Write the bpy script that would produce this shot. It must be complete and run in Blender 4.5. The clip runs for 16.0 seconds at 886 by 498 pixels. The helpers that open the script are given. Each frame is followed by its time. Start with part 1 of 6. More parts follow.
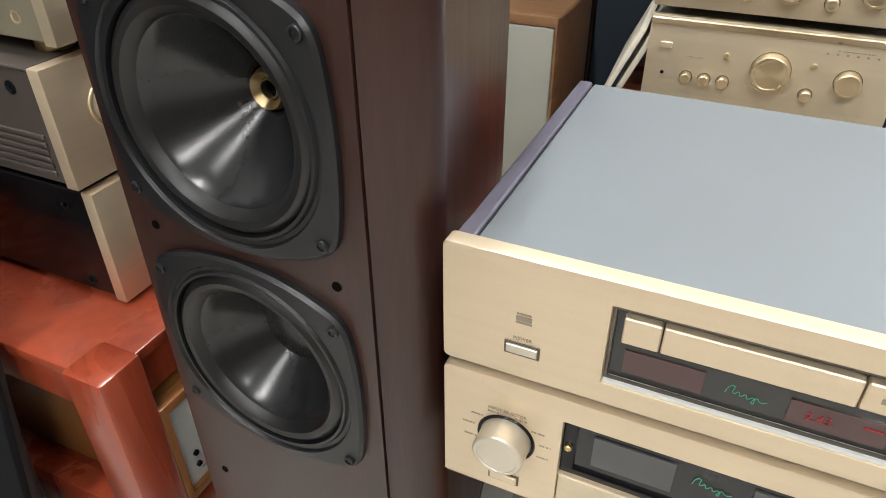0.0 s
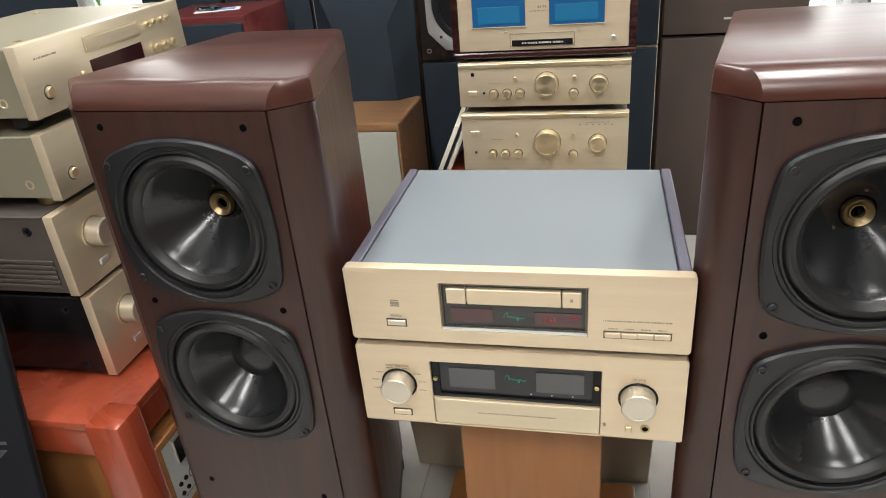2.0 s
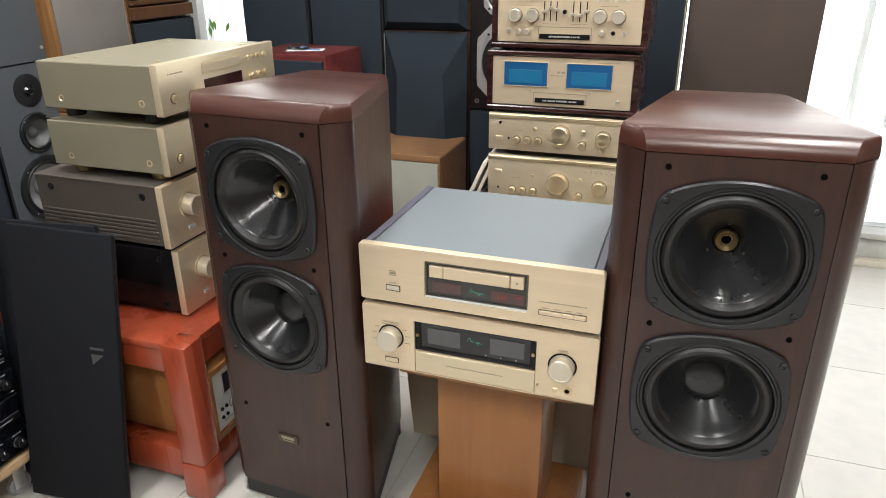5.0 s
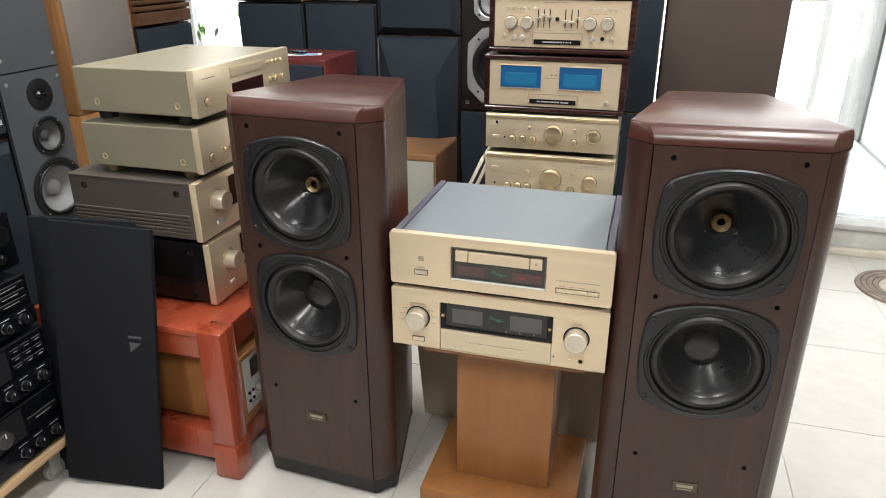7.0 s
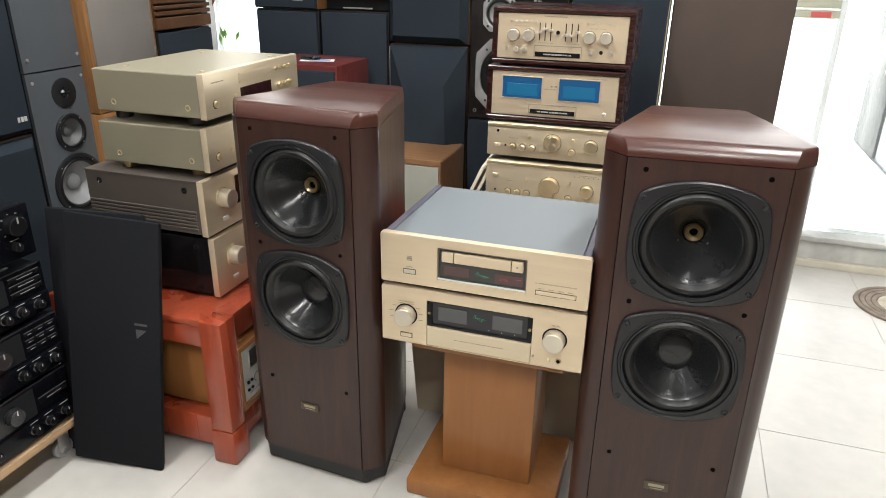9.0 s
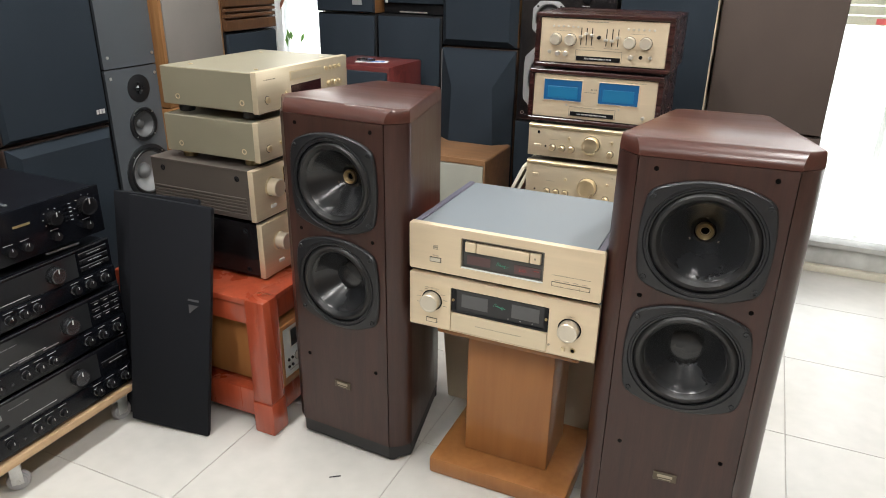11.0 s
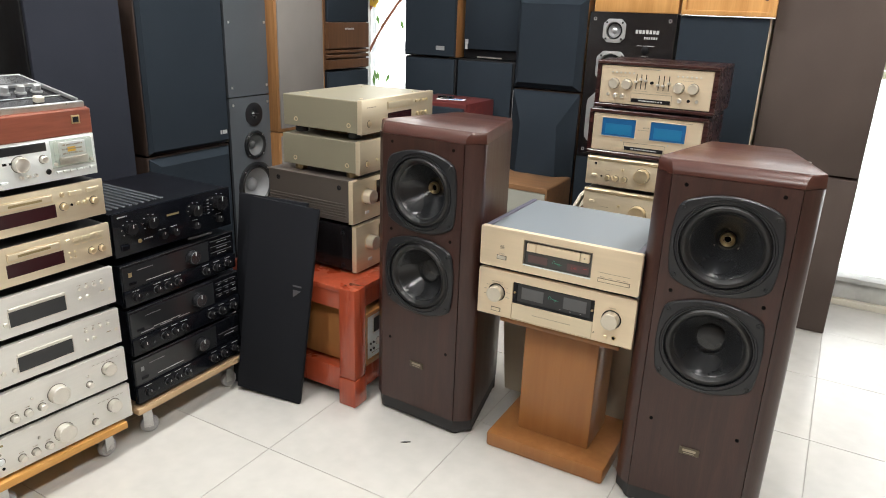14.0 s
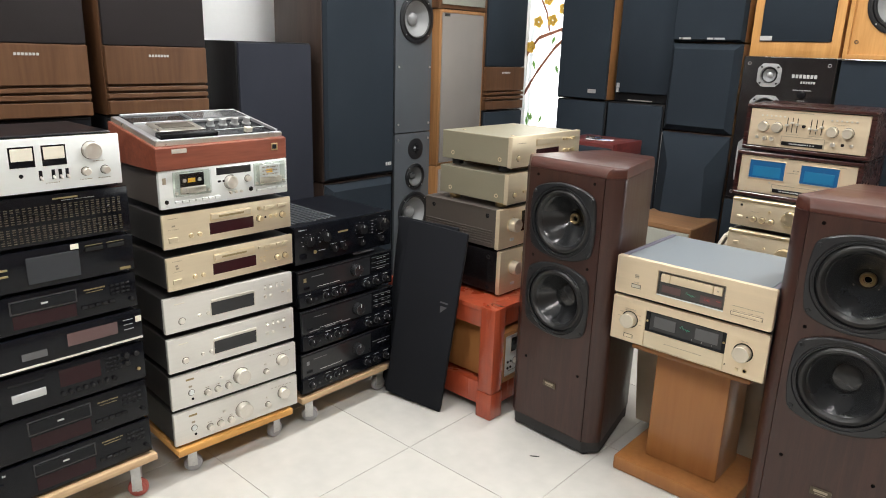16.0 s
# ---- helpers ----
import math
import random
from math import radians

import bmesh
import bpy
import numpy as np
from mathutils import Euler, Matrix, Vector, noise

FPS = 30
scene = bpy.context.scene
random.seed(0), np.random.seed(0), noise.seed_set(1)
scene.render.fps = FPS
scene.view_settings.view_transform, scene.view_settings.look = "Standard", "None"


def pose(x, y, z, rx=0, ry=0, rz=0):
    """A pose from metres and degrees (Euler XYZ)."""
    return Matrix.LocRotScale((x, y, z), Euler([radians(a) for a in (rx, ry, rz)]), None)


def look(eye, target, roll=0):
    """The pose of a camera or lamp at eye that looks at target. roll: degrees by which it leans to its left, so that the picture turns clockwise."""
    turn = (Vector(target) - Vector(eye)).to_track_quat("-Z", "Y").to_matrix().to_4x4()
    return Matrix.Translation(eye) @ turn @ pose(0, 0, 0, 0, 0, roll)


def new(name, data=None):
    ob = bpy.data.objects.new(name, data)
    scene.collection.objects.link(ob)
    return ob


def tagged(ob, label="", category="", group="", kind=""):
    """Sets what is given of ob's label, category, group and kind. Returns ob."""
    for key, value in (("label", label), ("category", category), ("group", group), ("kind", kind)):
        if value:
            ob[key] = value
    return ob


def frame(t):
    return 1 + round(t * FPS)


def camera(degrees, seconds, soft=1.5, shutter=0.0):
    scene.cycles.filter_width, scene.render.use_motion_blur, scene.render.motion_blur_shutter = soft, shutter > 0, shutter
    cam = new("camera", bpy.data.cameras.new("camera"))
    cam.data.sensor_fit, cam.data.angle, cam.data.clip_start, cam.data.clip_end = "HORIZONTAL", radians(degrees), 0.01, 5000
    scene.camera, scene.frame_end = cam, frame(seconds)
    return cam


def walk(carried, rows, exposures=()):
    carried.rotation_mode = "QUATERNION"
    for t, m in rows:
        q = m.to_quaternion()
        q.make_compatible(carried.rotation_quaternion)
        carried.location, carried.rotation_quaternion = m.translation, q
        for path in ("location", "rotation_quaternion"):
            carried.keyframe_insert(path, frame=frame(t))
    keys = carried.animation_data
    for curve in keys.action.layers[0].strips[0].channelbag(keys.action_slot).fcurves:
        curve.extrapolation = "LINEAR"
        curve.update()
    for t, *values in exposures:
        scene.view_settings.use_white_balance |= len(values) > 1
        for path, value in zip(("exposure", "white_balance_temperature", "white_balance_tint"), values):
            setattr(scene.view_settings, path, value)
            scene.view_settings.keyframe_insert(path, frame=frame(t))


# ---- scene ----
cam = camera(65.0, 16.0, 1.0)
PATH = [
    (0, (-0.009, -0.001, 1.03), (-0.709, 1.495, -0.097), -0.5),
    (0.5, (0.013, -0.036, 1.047), (-0.606, 1.525, -0.038), 0.6),
    (1, (0.065, -0.141, 1.112), (-0.42, 1.519, 0.107), 0.8),
    (1.5, (0.112, -0.301, 1.176), (-0.323, 1.412, 0.241), -2.1),
    (2, (0.146, -0.39, 1.19), (-0.283, 1.333, 0.27), -5.2),
    (2.5, (0.22, -0.462, 1.208), (-0.218, 1.279, 0.328), -4.1),
    (3, (0.309, -0.556, 1.227), (-0.202, 1.185, 0.385), -3.1),
    (3.5, (0.367, -0.618, 1.244), (-0.229, 1.108, 0.43), -2.7),
    (4, (0.392, -0.642, 1.241), (-0.262, 1.069, 0.438), -1.3),
    (6.5, (0.302, -0.847, 1.272), (-0.213, 0.924, 0.499), 0.5),
    (7, (0.294, -0.882, 1.276), (-0.22, 0.885, 0.492), -0.2),
    (7.5, (0.297, -0.908, 1.281), (-0.193, 0.867, 0.502), -0.1),
    (8, (0.318, -0.906, 1.286), (-0.155, 0.877, 0.513), 0.9),
    (10.5, (0.489, -0.989, 1.307), (-0.25, 0.705, 0.541), 0.5),
    (11, (0.507, -0.995, 1.307), (-0.239, 0.697, 0.545), 0.9),
    (11.5, (0.507, -1.03, 1.312), (-0.26, 0.666, 0.58), 1.3),
    (12, (0.493, -1.12, 1.314), (-0.297, 0.583, 0.624), 1.2),
    (12.5, (0.503, -1.225, 1.316), (-0.306, 0.473, 0.634), 0.6),
    (13, (0.523, -1.281, 1.319), (-0.302, 0.409, 0.64), 0.3),
    (13.5, (0.568, -1.313, 1.323), (-0.295, 0.363, 0.654), 0.9),
    (14, (0.646, -1.343, 1.318), (-0.273, 0.311, 0.669), 2.1),
    (14.5, (0.706, -1.385, 1.316), (-0.292, 0.227, 0.681), 2.6),
    (15, (0.756, -1.427, 1.312), (-0.351, 0.118, 0.689), 2.6),
    (15.5, (0.777, -1.463, 1.313), (-0.441, 0.005, 0.712), 2.6),
    (16, (0.77, -1.5, 1.323), (-0.508, -0.064, 0.773), 1.8),
]
walk(cam, [(t, look(eye, target, roll)) for t, eye, target, roll in PATH])

# ---- world, light ----
world = bpy.data.worlds.new("world")
scene.world = world
world.use_nodes = True
wn = world.node_tree
sky = wn.nodes.new("ShaderNodeTexSky")
sky.sky_type, sky.sun_disc = "NISHITA", False
sky.sun_elevation, sky.sun_rotation = radians(50), radians(20)
wn.links.new(sky.outputs[0], wn.nodes["Background"].inputs[0])
wn.nodes["Background"].inputs[1].default_value = 0.12


def area_light(name, m, sx, sy, power, colour):
    d = bpy.data.lights.new(name, "AREA")
    d.shape, d.size, d.size_y, d.energy, d.color = "RECTANGLE", sx, sy, power, colour
    ob = new(name, d)
    ob.matrix_world = m
    return ob


# daylight through the shop window, and four ceiling fittings
area_light("window_daylight", pose(1.75, 2.40, 1.25, 90, 0, 180), 2.0, 2.1, 18, (1.0, 0.99, 0.98))
area_light("window_daylight", pose(-1.92, 2.40, 1.5, 90, 0, 180), 0.3, 1.6, 2, (1.0, 0.97, 0.92))
CEILING_LAMPS = [(-0.75, 0.55), (0.95, 0.55), (-0.75, -1.7), (0.95, -1.7)]
for lx, ly in CEILING_LAMPS:
    area_light("ceiling_lamp", pose(lx, ly, 2.93, 0, 0, 0), 0.16, 1.15, 49, (1.0, 0.988, 0.968))

# ---- materials ----


def principled(name, colour, rough=0.5, metal=0.0):
    m = bpy.data.materials.new(name)
    m.use_nodes = True
    b = m.node_tree.nodes["Principled BSDF"]
    b.inputs["Base Color"].default_value = (*colour, 1)
    b.inputs["Roughness"].default_value = rough
    b.inputs["Metallic"].default_value = metal
    return m, m.node_tree, b


def surface(name, colour, rough=0.5, metal=0.0, vary=0.12, scale=(6, 6, 6), fine=120.0, bump=0.0, rough_vary=0.08, piece=0.0):
    """Colour with broad stains and fine grain, uneven gloss and slight relief."""
    m, nt, b = principled(name, colour, rough, metal)
    N, L = nt.nodes.new, nt.links.new
    co = N("ShaderNodeTexCoord")
    mp = N("ShaderNodeMapping")
    mp.inputs["Scale"].default_value = scale
    L(co.outputs["Object"], mp.inputs[0])
    big = N("ShaderNodeTexNoise")
    big.inputs["Scale"].default_value, big.inputs["Detail"].default_value = 1.0, 5.0
    L(mp.outputs[0], big.inputs["Vector"])
    small = N("ShaderNodeTexNoise")
    small.inputs["Scale"].default_value, small.inputs["Detail"].default_value = fine, 2.0
    L(co.outputs["Object"], small.inputs["Vector"])
    add = N("ShaderNodeMath")
    add.operation = "MULTIPLY_ADD"
    add.inputs[1].default_value = 0.35
    L(small.outputs[0], add.inputs[0])
    L(big.outputs[0], add.inputs[2])
    ramp = N("ShaderNodeMapRange")
    ramp.inputs["From Min"].default_value, ramp.inputs["From Max"].default_value = 0.4, 0.95
    ramp.inputs["To Min"].default_value, ramp.inputs["To Max"].default_value = 1 - vary, 1 + vary
    L(add.outputs[0], ramp.inputs[0])
    fac = ramp.outputs[0]
    if piece:
        info = N("ShaderNodeObjectInfo")
        pr = N("ShaderNodeMapRange")
        pr.inputs["To Min"].default_value, pr.inputs["To Max"].default_value = 1 - piece, 1 + piece
        L(info.outputs["Random"], pr.inputs[0])
        mu = N("ShaderNodeMath")
        mu.operation = "MULTIPLY"
        L(fac, mu.inputs[0])
        L(pr.outputs[0], mu.inputs[1])
        fac = mu.outputs[0]
    vm = N("ShaderNodeVectorMath")
    vm.operation = "SCALE"
    vm.inputs[0].default_value = colour
    L(fac, vm.inputs["Scale"])
    L(vm.outputs[0], b.inputs["Base Color"])
    rr = N("ShaderNodeMapRange")
    rr.inputs["To Min"].default_value, rr.inputs["To Max"].default_value = max(0.02, rough - rough_vary), min(1, rough + rough_vary)
    L(big.outputs[0], rr.inputs[0])
    L(rr.outputs[0], b.inputs["Roughness"])
    if bump:
        bp = N("ShaderNodeBump")
        bp.inputs["Strength"].default_value, bp.inputs["Distance"].default_value = bump, 0.001
        L(small.outputs[0], bp.inputs["Height"])
        L(bp.outputs[0], b.inputs["Normal"])
    return m


def wood(name, dark, light, along="z", rough=0.35, coat=0.2, grain=1.0, spec=0.3):
    """Stained timber: long wavering grain along one axis, pores, uneven varnish."""
    m, nt, b = principled(name, light, rough)
    N, L = nt.nodes.new, nt.links.new
    co = N("ShaderNodeTexCoord")
    mp = N("ShaderNodeMapping")
    s = {"x": (1.2, 16, 16), "y": (16, 1.2, 16), "z": (16, 16, 1.2)}[along]
    mp.inputs["Scale"].default_value = s
    L(co.outputs["Object"], mp.inputs[0])
    big = N("ShaderNodeTexNoise")
    big.inputs["Scale"].default_value, big.inputs["Detail"].default_value, big.inputs["Distortion"].default_value = 1.0 * grain, 6.0, 1.2
    L(mp.outputs[0], big.inputs["Vector"])
    pores = N("ShaderNodeTexNoise")
    pores.inputs["Scale"].default_value, pores.inputs["Detail"].default_value = 9.0 * grain, 3.0
    L(mp.outputs[0], pores.inputs["Vector"])
    add = N("ShaderNodeMath")
    add.operation = "MULTIPLY_ADD"
    add.inputs[1].default_value = 0.45
    L(pores.outputs[0], add.inputs[0])
    L(big.outputs[0], add.inputs[2])
    ramp = N("ShaderNodeValToRGB")
    ramp.color_ramp.elements[0].position, ramp.color_ramp.elements[0].color = 0.45, (*dark, 1)
    ramp.color_ramp.elements[1].position, ramp.color_ramp.elements[1].color = 0.95, (*light, 1)
    L(add.outputs[0], ramp.inputs[0])
    L(ramp.outputs[0], b.inputs["Base Color"])
    rr = N("ShaderNodeMapRange")
    rr.inputs["To Min"].default_value, rr.inputs["To Max"].default_value = rough - 0.08, rough + 0.12
    L(big.outputs[0], rr.inputs[0])
    L(rr.outputs[0], b.inputs["Roughness"])
    b.inputs["Specular IOR Level"].default_value = spec
    b.inputs["Coat Weight"].default_value, b.inputs["Coat Roughness"].default_value = coat, 0.2
    bp = N("ShaderNodeBump")
    bp.inputs["Strength"].default_value, bp.inputs["Distance"].default_value = 0.12, 0.001
    L(pores.outputs[0], bp.inputs["Height"])
    L(bp.outputs[0], b.inputs["Normal"])
    return m


def cloth(name, colour):
    """Speaker cloth: a fine weave, with dust in broad faint patches."""
    m = surface(name, colour, 0.85, 0, 0.18, (3, 3, 2), 900.0, 0.35, 0.05)
    m.node_tree.nodes["Principled BSDF"].inputs["Specular IOR Level"].default_value = 0.12
    return m


def glow(name, colour, strength):
    m, nt, b = principled(name, colour, 0.4)
    b.inputs["Emission Color"].default_value = (*colour, 1)
    b.inputs["Emission Strength"].default_value = strength
    return m


ROSE = wood("rosewood_veneer", (0.0225, 0.0087, 0.0069), (0.045, 0.0174, 0.0130), "z", 0.33, 0.25, 2.6, 0.42)
ROSE_TOP = wood("rosewood_solid", (0.042, 0.0130, 0.0092), (0.070, 0.0225, 0.0150), "x", 0.31, 0.25, 1.5, 0.45)
REDWOOD = wood("red_lacquered_wood", (0.21, 0.030, 0.013), (0.38, 0.070, 0.029), "z", 0.26, 0.55, 0.5, 0.4)
PEDWOOD = wood("stained_pedestal_wood", (0.245, 0.097, 0.029), (0.335, 0.145, 0.047), "z", 0.34, 0.3, 0.4)
WALNUT = wood("walnut_veneer", (0.072, 0.033, 0.0155), (0.122, 0.060, 0.029), "z", 0.42, 0.1, 0.7)
PALEWALNUT = wood("pale_walnut_veneer", (0.15, 0.076, 0.035), (0.27, 0.145, 0.072), "x", 0.4, 0.15, 0.8)
OAK = wood("honey_oak", (0.40, 0.19, 0.055), (0.58, 0.31, 0.105), "z", 0.4, 0.15)
PLY = wood("plywood", (0.40, 0.26, 0.14), (0.58, 0.42, 0.26), "x", 0.6, 0.0)
ORANGE_PLY = wood("orange_board", (0.50, 0.24, 0.06), (0.66, 0.36, 0.11), "x", 0.5, 0.1)
CASEWOOD = wood("dark_case_wood", (0.012, 0.004, 0.004), (0.045, 0.014, 0.012), "x", 0.25, 0.4)
DECKWOOD = wood("red_brown_deck_wood", (0.12, 0.03, 0.017), (0.26, 0.078, 0.045), "x", 0.4, 0.15)
MAHOG = wood("mahogany_veneer", (0.07, 0.012, 0.012), (0.15, 0.034, 0.03), "x", 0.35, 0.25)
BLACKLAC = surface("black_lacquer", (0.011, 0.010, 0.011), 0.13, 0, 0.2, (4, 4, 4), 60, 0, 0.05)
GOLD = surface("champagne_anodised", (0.72, 0.60, 0.43), 0.40, 0.55, 0.04, (2, 2, 90), 400, 0.03, 0.05)
GOLD2 = surface("gold_anodised", (0.65, 0.56, 0.405), 0.38, 0.55, 0.05, (2, 2, 90), 400, 0.03, 0.05)
GOLDCASE = surface("gold_painted_case", (0.31, 0.285, 0.205), 0.42, 0.35, 0.06, (5, 5, 5), 500, 0.05)
BRONZECASE = surface("bronze_grey_case", (0.115, 0.098, 0.085), 0.45, 0.3, 0.08, (5, 5, 5), 400, 0.05)
BRASS = surface("brass", (0.52, 0.40, 0.21), 0.30, 1.0, 0.08, (20, 20, 20), 200)
SILVER = surface("silver_anodised", (0.70, 0.69, 0.65), 0.40, 0.5, 0.04, (2, 2, 90), 400, 0.03, 0.05)
SILVERKNOB = surface("turned_aluminium", (0.72, 0.69, 0.63), 0.30, 0.85, 0.05, (30, 30, 30), 300)
GOLDKNOB = surface("turned_gold", (0.70, 0.58, 0.38), 0.30, 0.85, 0.05, (30, 30, 30), 300)
CREAMKNOB = surface("pale_metal_knob", (0.63, 0.58, 0.48), 0.34, 0.65, 0.04, (20, 20, 20), 300)
PALEFACE = surface("pale_face", (0.72, 0.745, 0.735), 0.42, 0.35, 0.03, (2, 2, 60), 400, 0.03)


def turned(m, amount):
    """Fine concentric tool marks: the sheen fans out round the knob's axis."""
    nt = m.node_tree
    tg = nt.nodes.new("ShaderNodeTangent")
    tg.direction_type, tg.axis = "RADIAL", "Y"
    b = nt.nodes["Principled BSDF"]
    b.inputs["Anisotropic"].default_value = amount
    nt.links.new(tg.outputs[0], b.inputs["Tangent"])


STEEL = surface("zinc_steel", (0.55, 0.55, 0.54), 0.35, 0.9, 0.15, (30, 30, 30), 200)
SLATE = surface("blue_grey_painted_lid", (0.200, 0.225, 0.243), 0.42, 0.2, 0.05, (4, 4, 4), 700, 0.06, 0.05)
SLATE_SIDE = surface("violet_grey_rail", (0.15, 0.145, 0.19), 0.38, 0.3, 0.05, (4, 4, 4), 500, 0.04)
BLACKCASE = surface("black_metal_case", (0.006, 0.0065, 0.009), 0.33, 0.0, 0.2, (5, 5, 5), 300, 0.08)
BLACKFACE = surface("black_aluminium_face", (0.0045, 0.0052, 0.0075), 0.17, 0.0, 0.15, (2, 2, 60), 400, 0.03)
BLACKKNOB = surface("black_knob", (0.008, 0.008, 0.009), 0.22, 0.0, 0.15, (20, 20, 20), 200)
SMOKE = surface("smoked_window", (0.018, 0.019, 0.021), 0.09, 0, 0.1, (4, 4, 4), 50, 0, 0.02)
SMOKE_RED = surface("dark_red_window", (0.030, 0.009, 0.011), 0.10, 0, 0.1, (4, 4, 4), 50, 0, 0.02)
SMOKE_PANE = surface("grey_meter_pane", (0.085, 0.087, 0.09), 0.10, 0, 0.1, (4, 4, 4), 50, 0, 0.02)
RUST_PANE = surface("red_display_pane", (0.095, 0.052, 0.052), 0.12, 0, 0.1, (4, 4, 4), 50, 0, 0.02)
METER = glow("blue_meter", (0.003, 0.066, 0.18), 0.2)
METER_IN = glow("blue_meter_scale", (0.006, 0.110, 0.23), 0.18)
DULLBRASS = surface("dull_brass", (0.085, 0.068, 0.046), 0.45, 0.5, 0.2, (60, 60, 60), 200)
EDGEWOOD = wood("brown_edge_veneer", (0.17, 0.075, 0.026), (0.29, 0.145, 0.055), "z", 0.42, 0.1)
THROAT = surface("throat_brass", (0.38, 0.29, 0.16), 0.34, 0.9, 0.1, (40, 40, 40), 200)
SILVERCASE = surface("dark_metal_case", (0.105, 0.10, 0.095), 0.38, 0.6, 0.1, (5, 5, 5), 300, 0.05)
DARKRING = surface("shadow_ring", (0.10, 0.09, 0.075), 0.5, 0.3, 0.1, (20, 20, 20), 200)
BROWNSIDE = wood("dark_brown_veneer", (0.024, 0.015, 0.011), (0.052, 0.034, 0.027), "z", 0.42, 0.1)
MIDCONE = surface("dark_grey_cone", (0.085, 0.088, 0.09), 0.45, 0, 0.1, (15, 15, 15), 300, 0.05)
CREAM = surface("cream_plastic", (0.66, 0.62, 0.52), 0.45, 0, 0.06, (8, 8, 8), 200)
RUBBER = surface("black_rubber", (0.014, 0.014, 0.015), 0.55, 0, 0.15, (20, 20, 20), 300)
CONE = surface("glossy_black_cone", (0.0135, 0.0145, 0.016), 0.225, 0, 0.1, (15, 15, 15), 200, 0.0, 0.02)
FRAMEBLK = surface("satin_black_frame", (0.0095, 0.0105, 0.0125), 0.40, 0, 0.12, (15, 15, 15), 300, 0.04)
SURROUND = surface("black_rubber_surround", (0.0085, 0.0088, 0.0095), 0.40, 0, 0.12, (15, 15, 15), 300, 0.03)
GREYCONE = surface("grey_cone", (0.21, 0.215, 0.22), 0.5, 0, 0.1, (15, 15, 15), 300, 0.05)
SILVERRING = surface("cast_silver_frame", (0.52, 0.53, 0.54), 0.35, 0.7, 0.08, (15, 15, 15), 300, 0.04)
GRILLE_BLK = cloth("black_speaker_cloth", (0.0115, 0.0125, 0.0155))
GRILLE_NAVY = cloth("blue_black_speaker_cloth", (0.0205, 0.0278, 0.0365))
GRILLE_SLATE = cloth("slate_speaker_cloth", (0.0225, 0.0250, 0.0340))
GRILLE_BROWN = cloth("brown_speaker_cloth", (0.080, 0.062, 0.054))
GRILLE_DUSK = cloth("dark_brown_speaker_cloth", (0.027, 0.0235, 0.024))
GRILLE_GREY = cloth("grey_speaker_cloth", (0.21, 0.195, 0.18))
GRILLE_PALE = cloth("pale_grey_speaker_cloth", (0.30, 0.30, 0.26))
ASHBLACK = wood("black_ash", (0.004, 0.004, 0.005), (0.011, 0.011, 0.012), "z", 0.5, 0.05, 1.0, 0.2)
GREYBAFFLE = surface("charcoal_baffle", (0.076, 0.086, 0.096), 0.42, 0, 0.12, (4, 4, 4), 500, 0.08)
TAN = surface("tan_laminate", (0.62, 0.53, 0.40), 0.5, 0, 0.08, (5, 5, 3), 200, 0.05)
INK = principled("grey_ink", (0.30, 0.255, 0.185), 0.5)[0]
PALEINK = principled("pale_ink", (0.45, 0.45, 0.44), 0.5)[0]
GOLDINK = principled("gold_ink", (0.30, 0.235, 0.115), 0.4, 0.5)[0]
GREENINK = glow("green_script", (0.03, 0.34, 0.21), 0.22)
REDLED = glow("red_digits", (0.30, 0.012, 0.014), 0.12)
# yellow label colour with a faint glow added to brighten it
YELLOWGLOW = glow("glowing_yellow_label", (0.75, 0.42, 0.03), 0.05)
TILE = surface("porcelain_floor_tile", (0.505, 0.493, 0.458), 0.20, 0, 0.10, (2.2, 2.2, 2.2), 18, 0.02, 0.08, 0.02)
turned(GOLDKNOB, 0.8)
turned(SILVERKNOB, 0.8)
turned(CREAMKNOB, 0.5)
DARKCHROME = surface("dark_chrome", (0.085, 0.088, 0.095), 0.22, 0.8, 0.1, (20, 20, 20), 200)
DARKPANE = surface("smoked_tape_door", (0.034, 0.037, 0.042), 0.16, 0, 0.1, (4, 4, 4), 50, 0, 0.02)
DULLRED = surface("dull_red_display", (0.020, 0.006, 0.008), 0.2, 0, 0.1, (4, 4, 4), 50, 0, 0.02)
PALEGREEN = surface("pale_green_tape_door", (0.50, 0.56, 0.51), 0.2, 0.1, 0.05, (6, 6, 6), 100)
for dark in (BLACKFACE, BLACKCASE, BLACKKNOB, DARKPANE, DULLRED):
    dark.node_tree.nodes["Principled BSDF"].inputs["Specular IOR Level"].default_value = 0.23
GROUT = surface("grey_grout", (0.38, 0.365, 0.33), 0.8, 0, 0.2, (6, 6, 6), 80, 0.1)
WALL = surface("white_wall_paint", (0.77, 0.785, 0.79), 0.6, 0, 0.03, (1, 1, 1), 60, 0.05)
# dark colour for the two unseen walls, chosen to lower fill and reflections
UNSEENWALL = wood("dark_unseen_wall", (0.14, 0.10, 0.07), (0.26, 0.19, 0.13), "z", 0.5, 0.05, 0.3)
BADGEDIM = surface("tarnished_badge", (0.16, 0.16, 0.17), 0.4, 0.8)
BADGEPALE = surface("worn_silver_badge", (0.17, 0.17, 0.18), 0.45, 0.2)
BADGEGREY = surface("dull_badge", (0.04, 0.04, 0.042), 0.4, 0.3)
MARBLE = surface("grey_marble", (0.52, 0.53, 0.51), 0.2, 0, 0.3, (5, 5, 2), 20, 0, 0.05)
MATPALE = surface("beige_coir", (0.40, 0.36, 0.29), 0.9, 0, 0.25, (25, 25, 25), 300, 0.6)
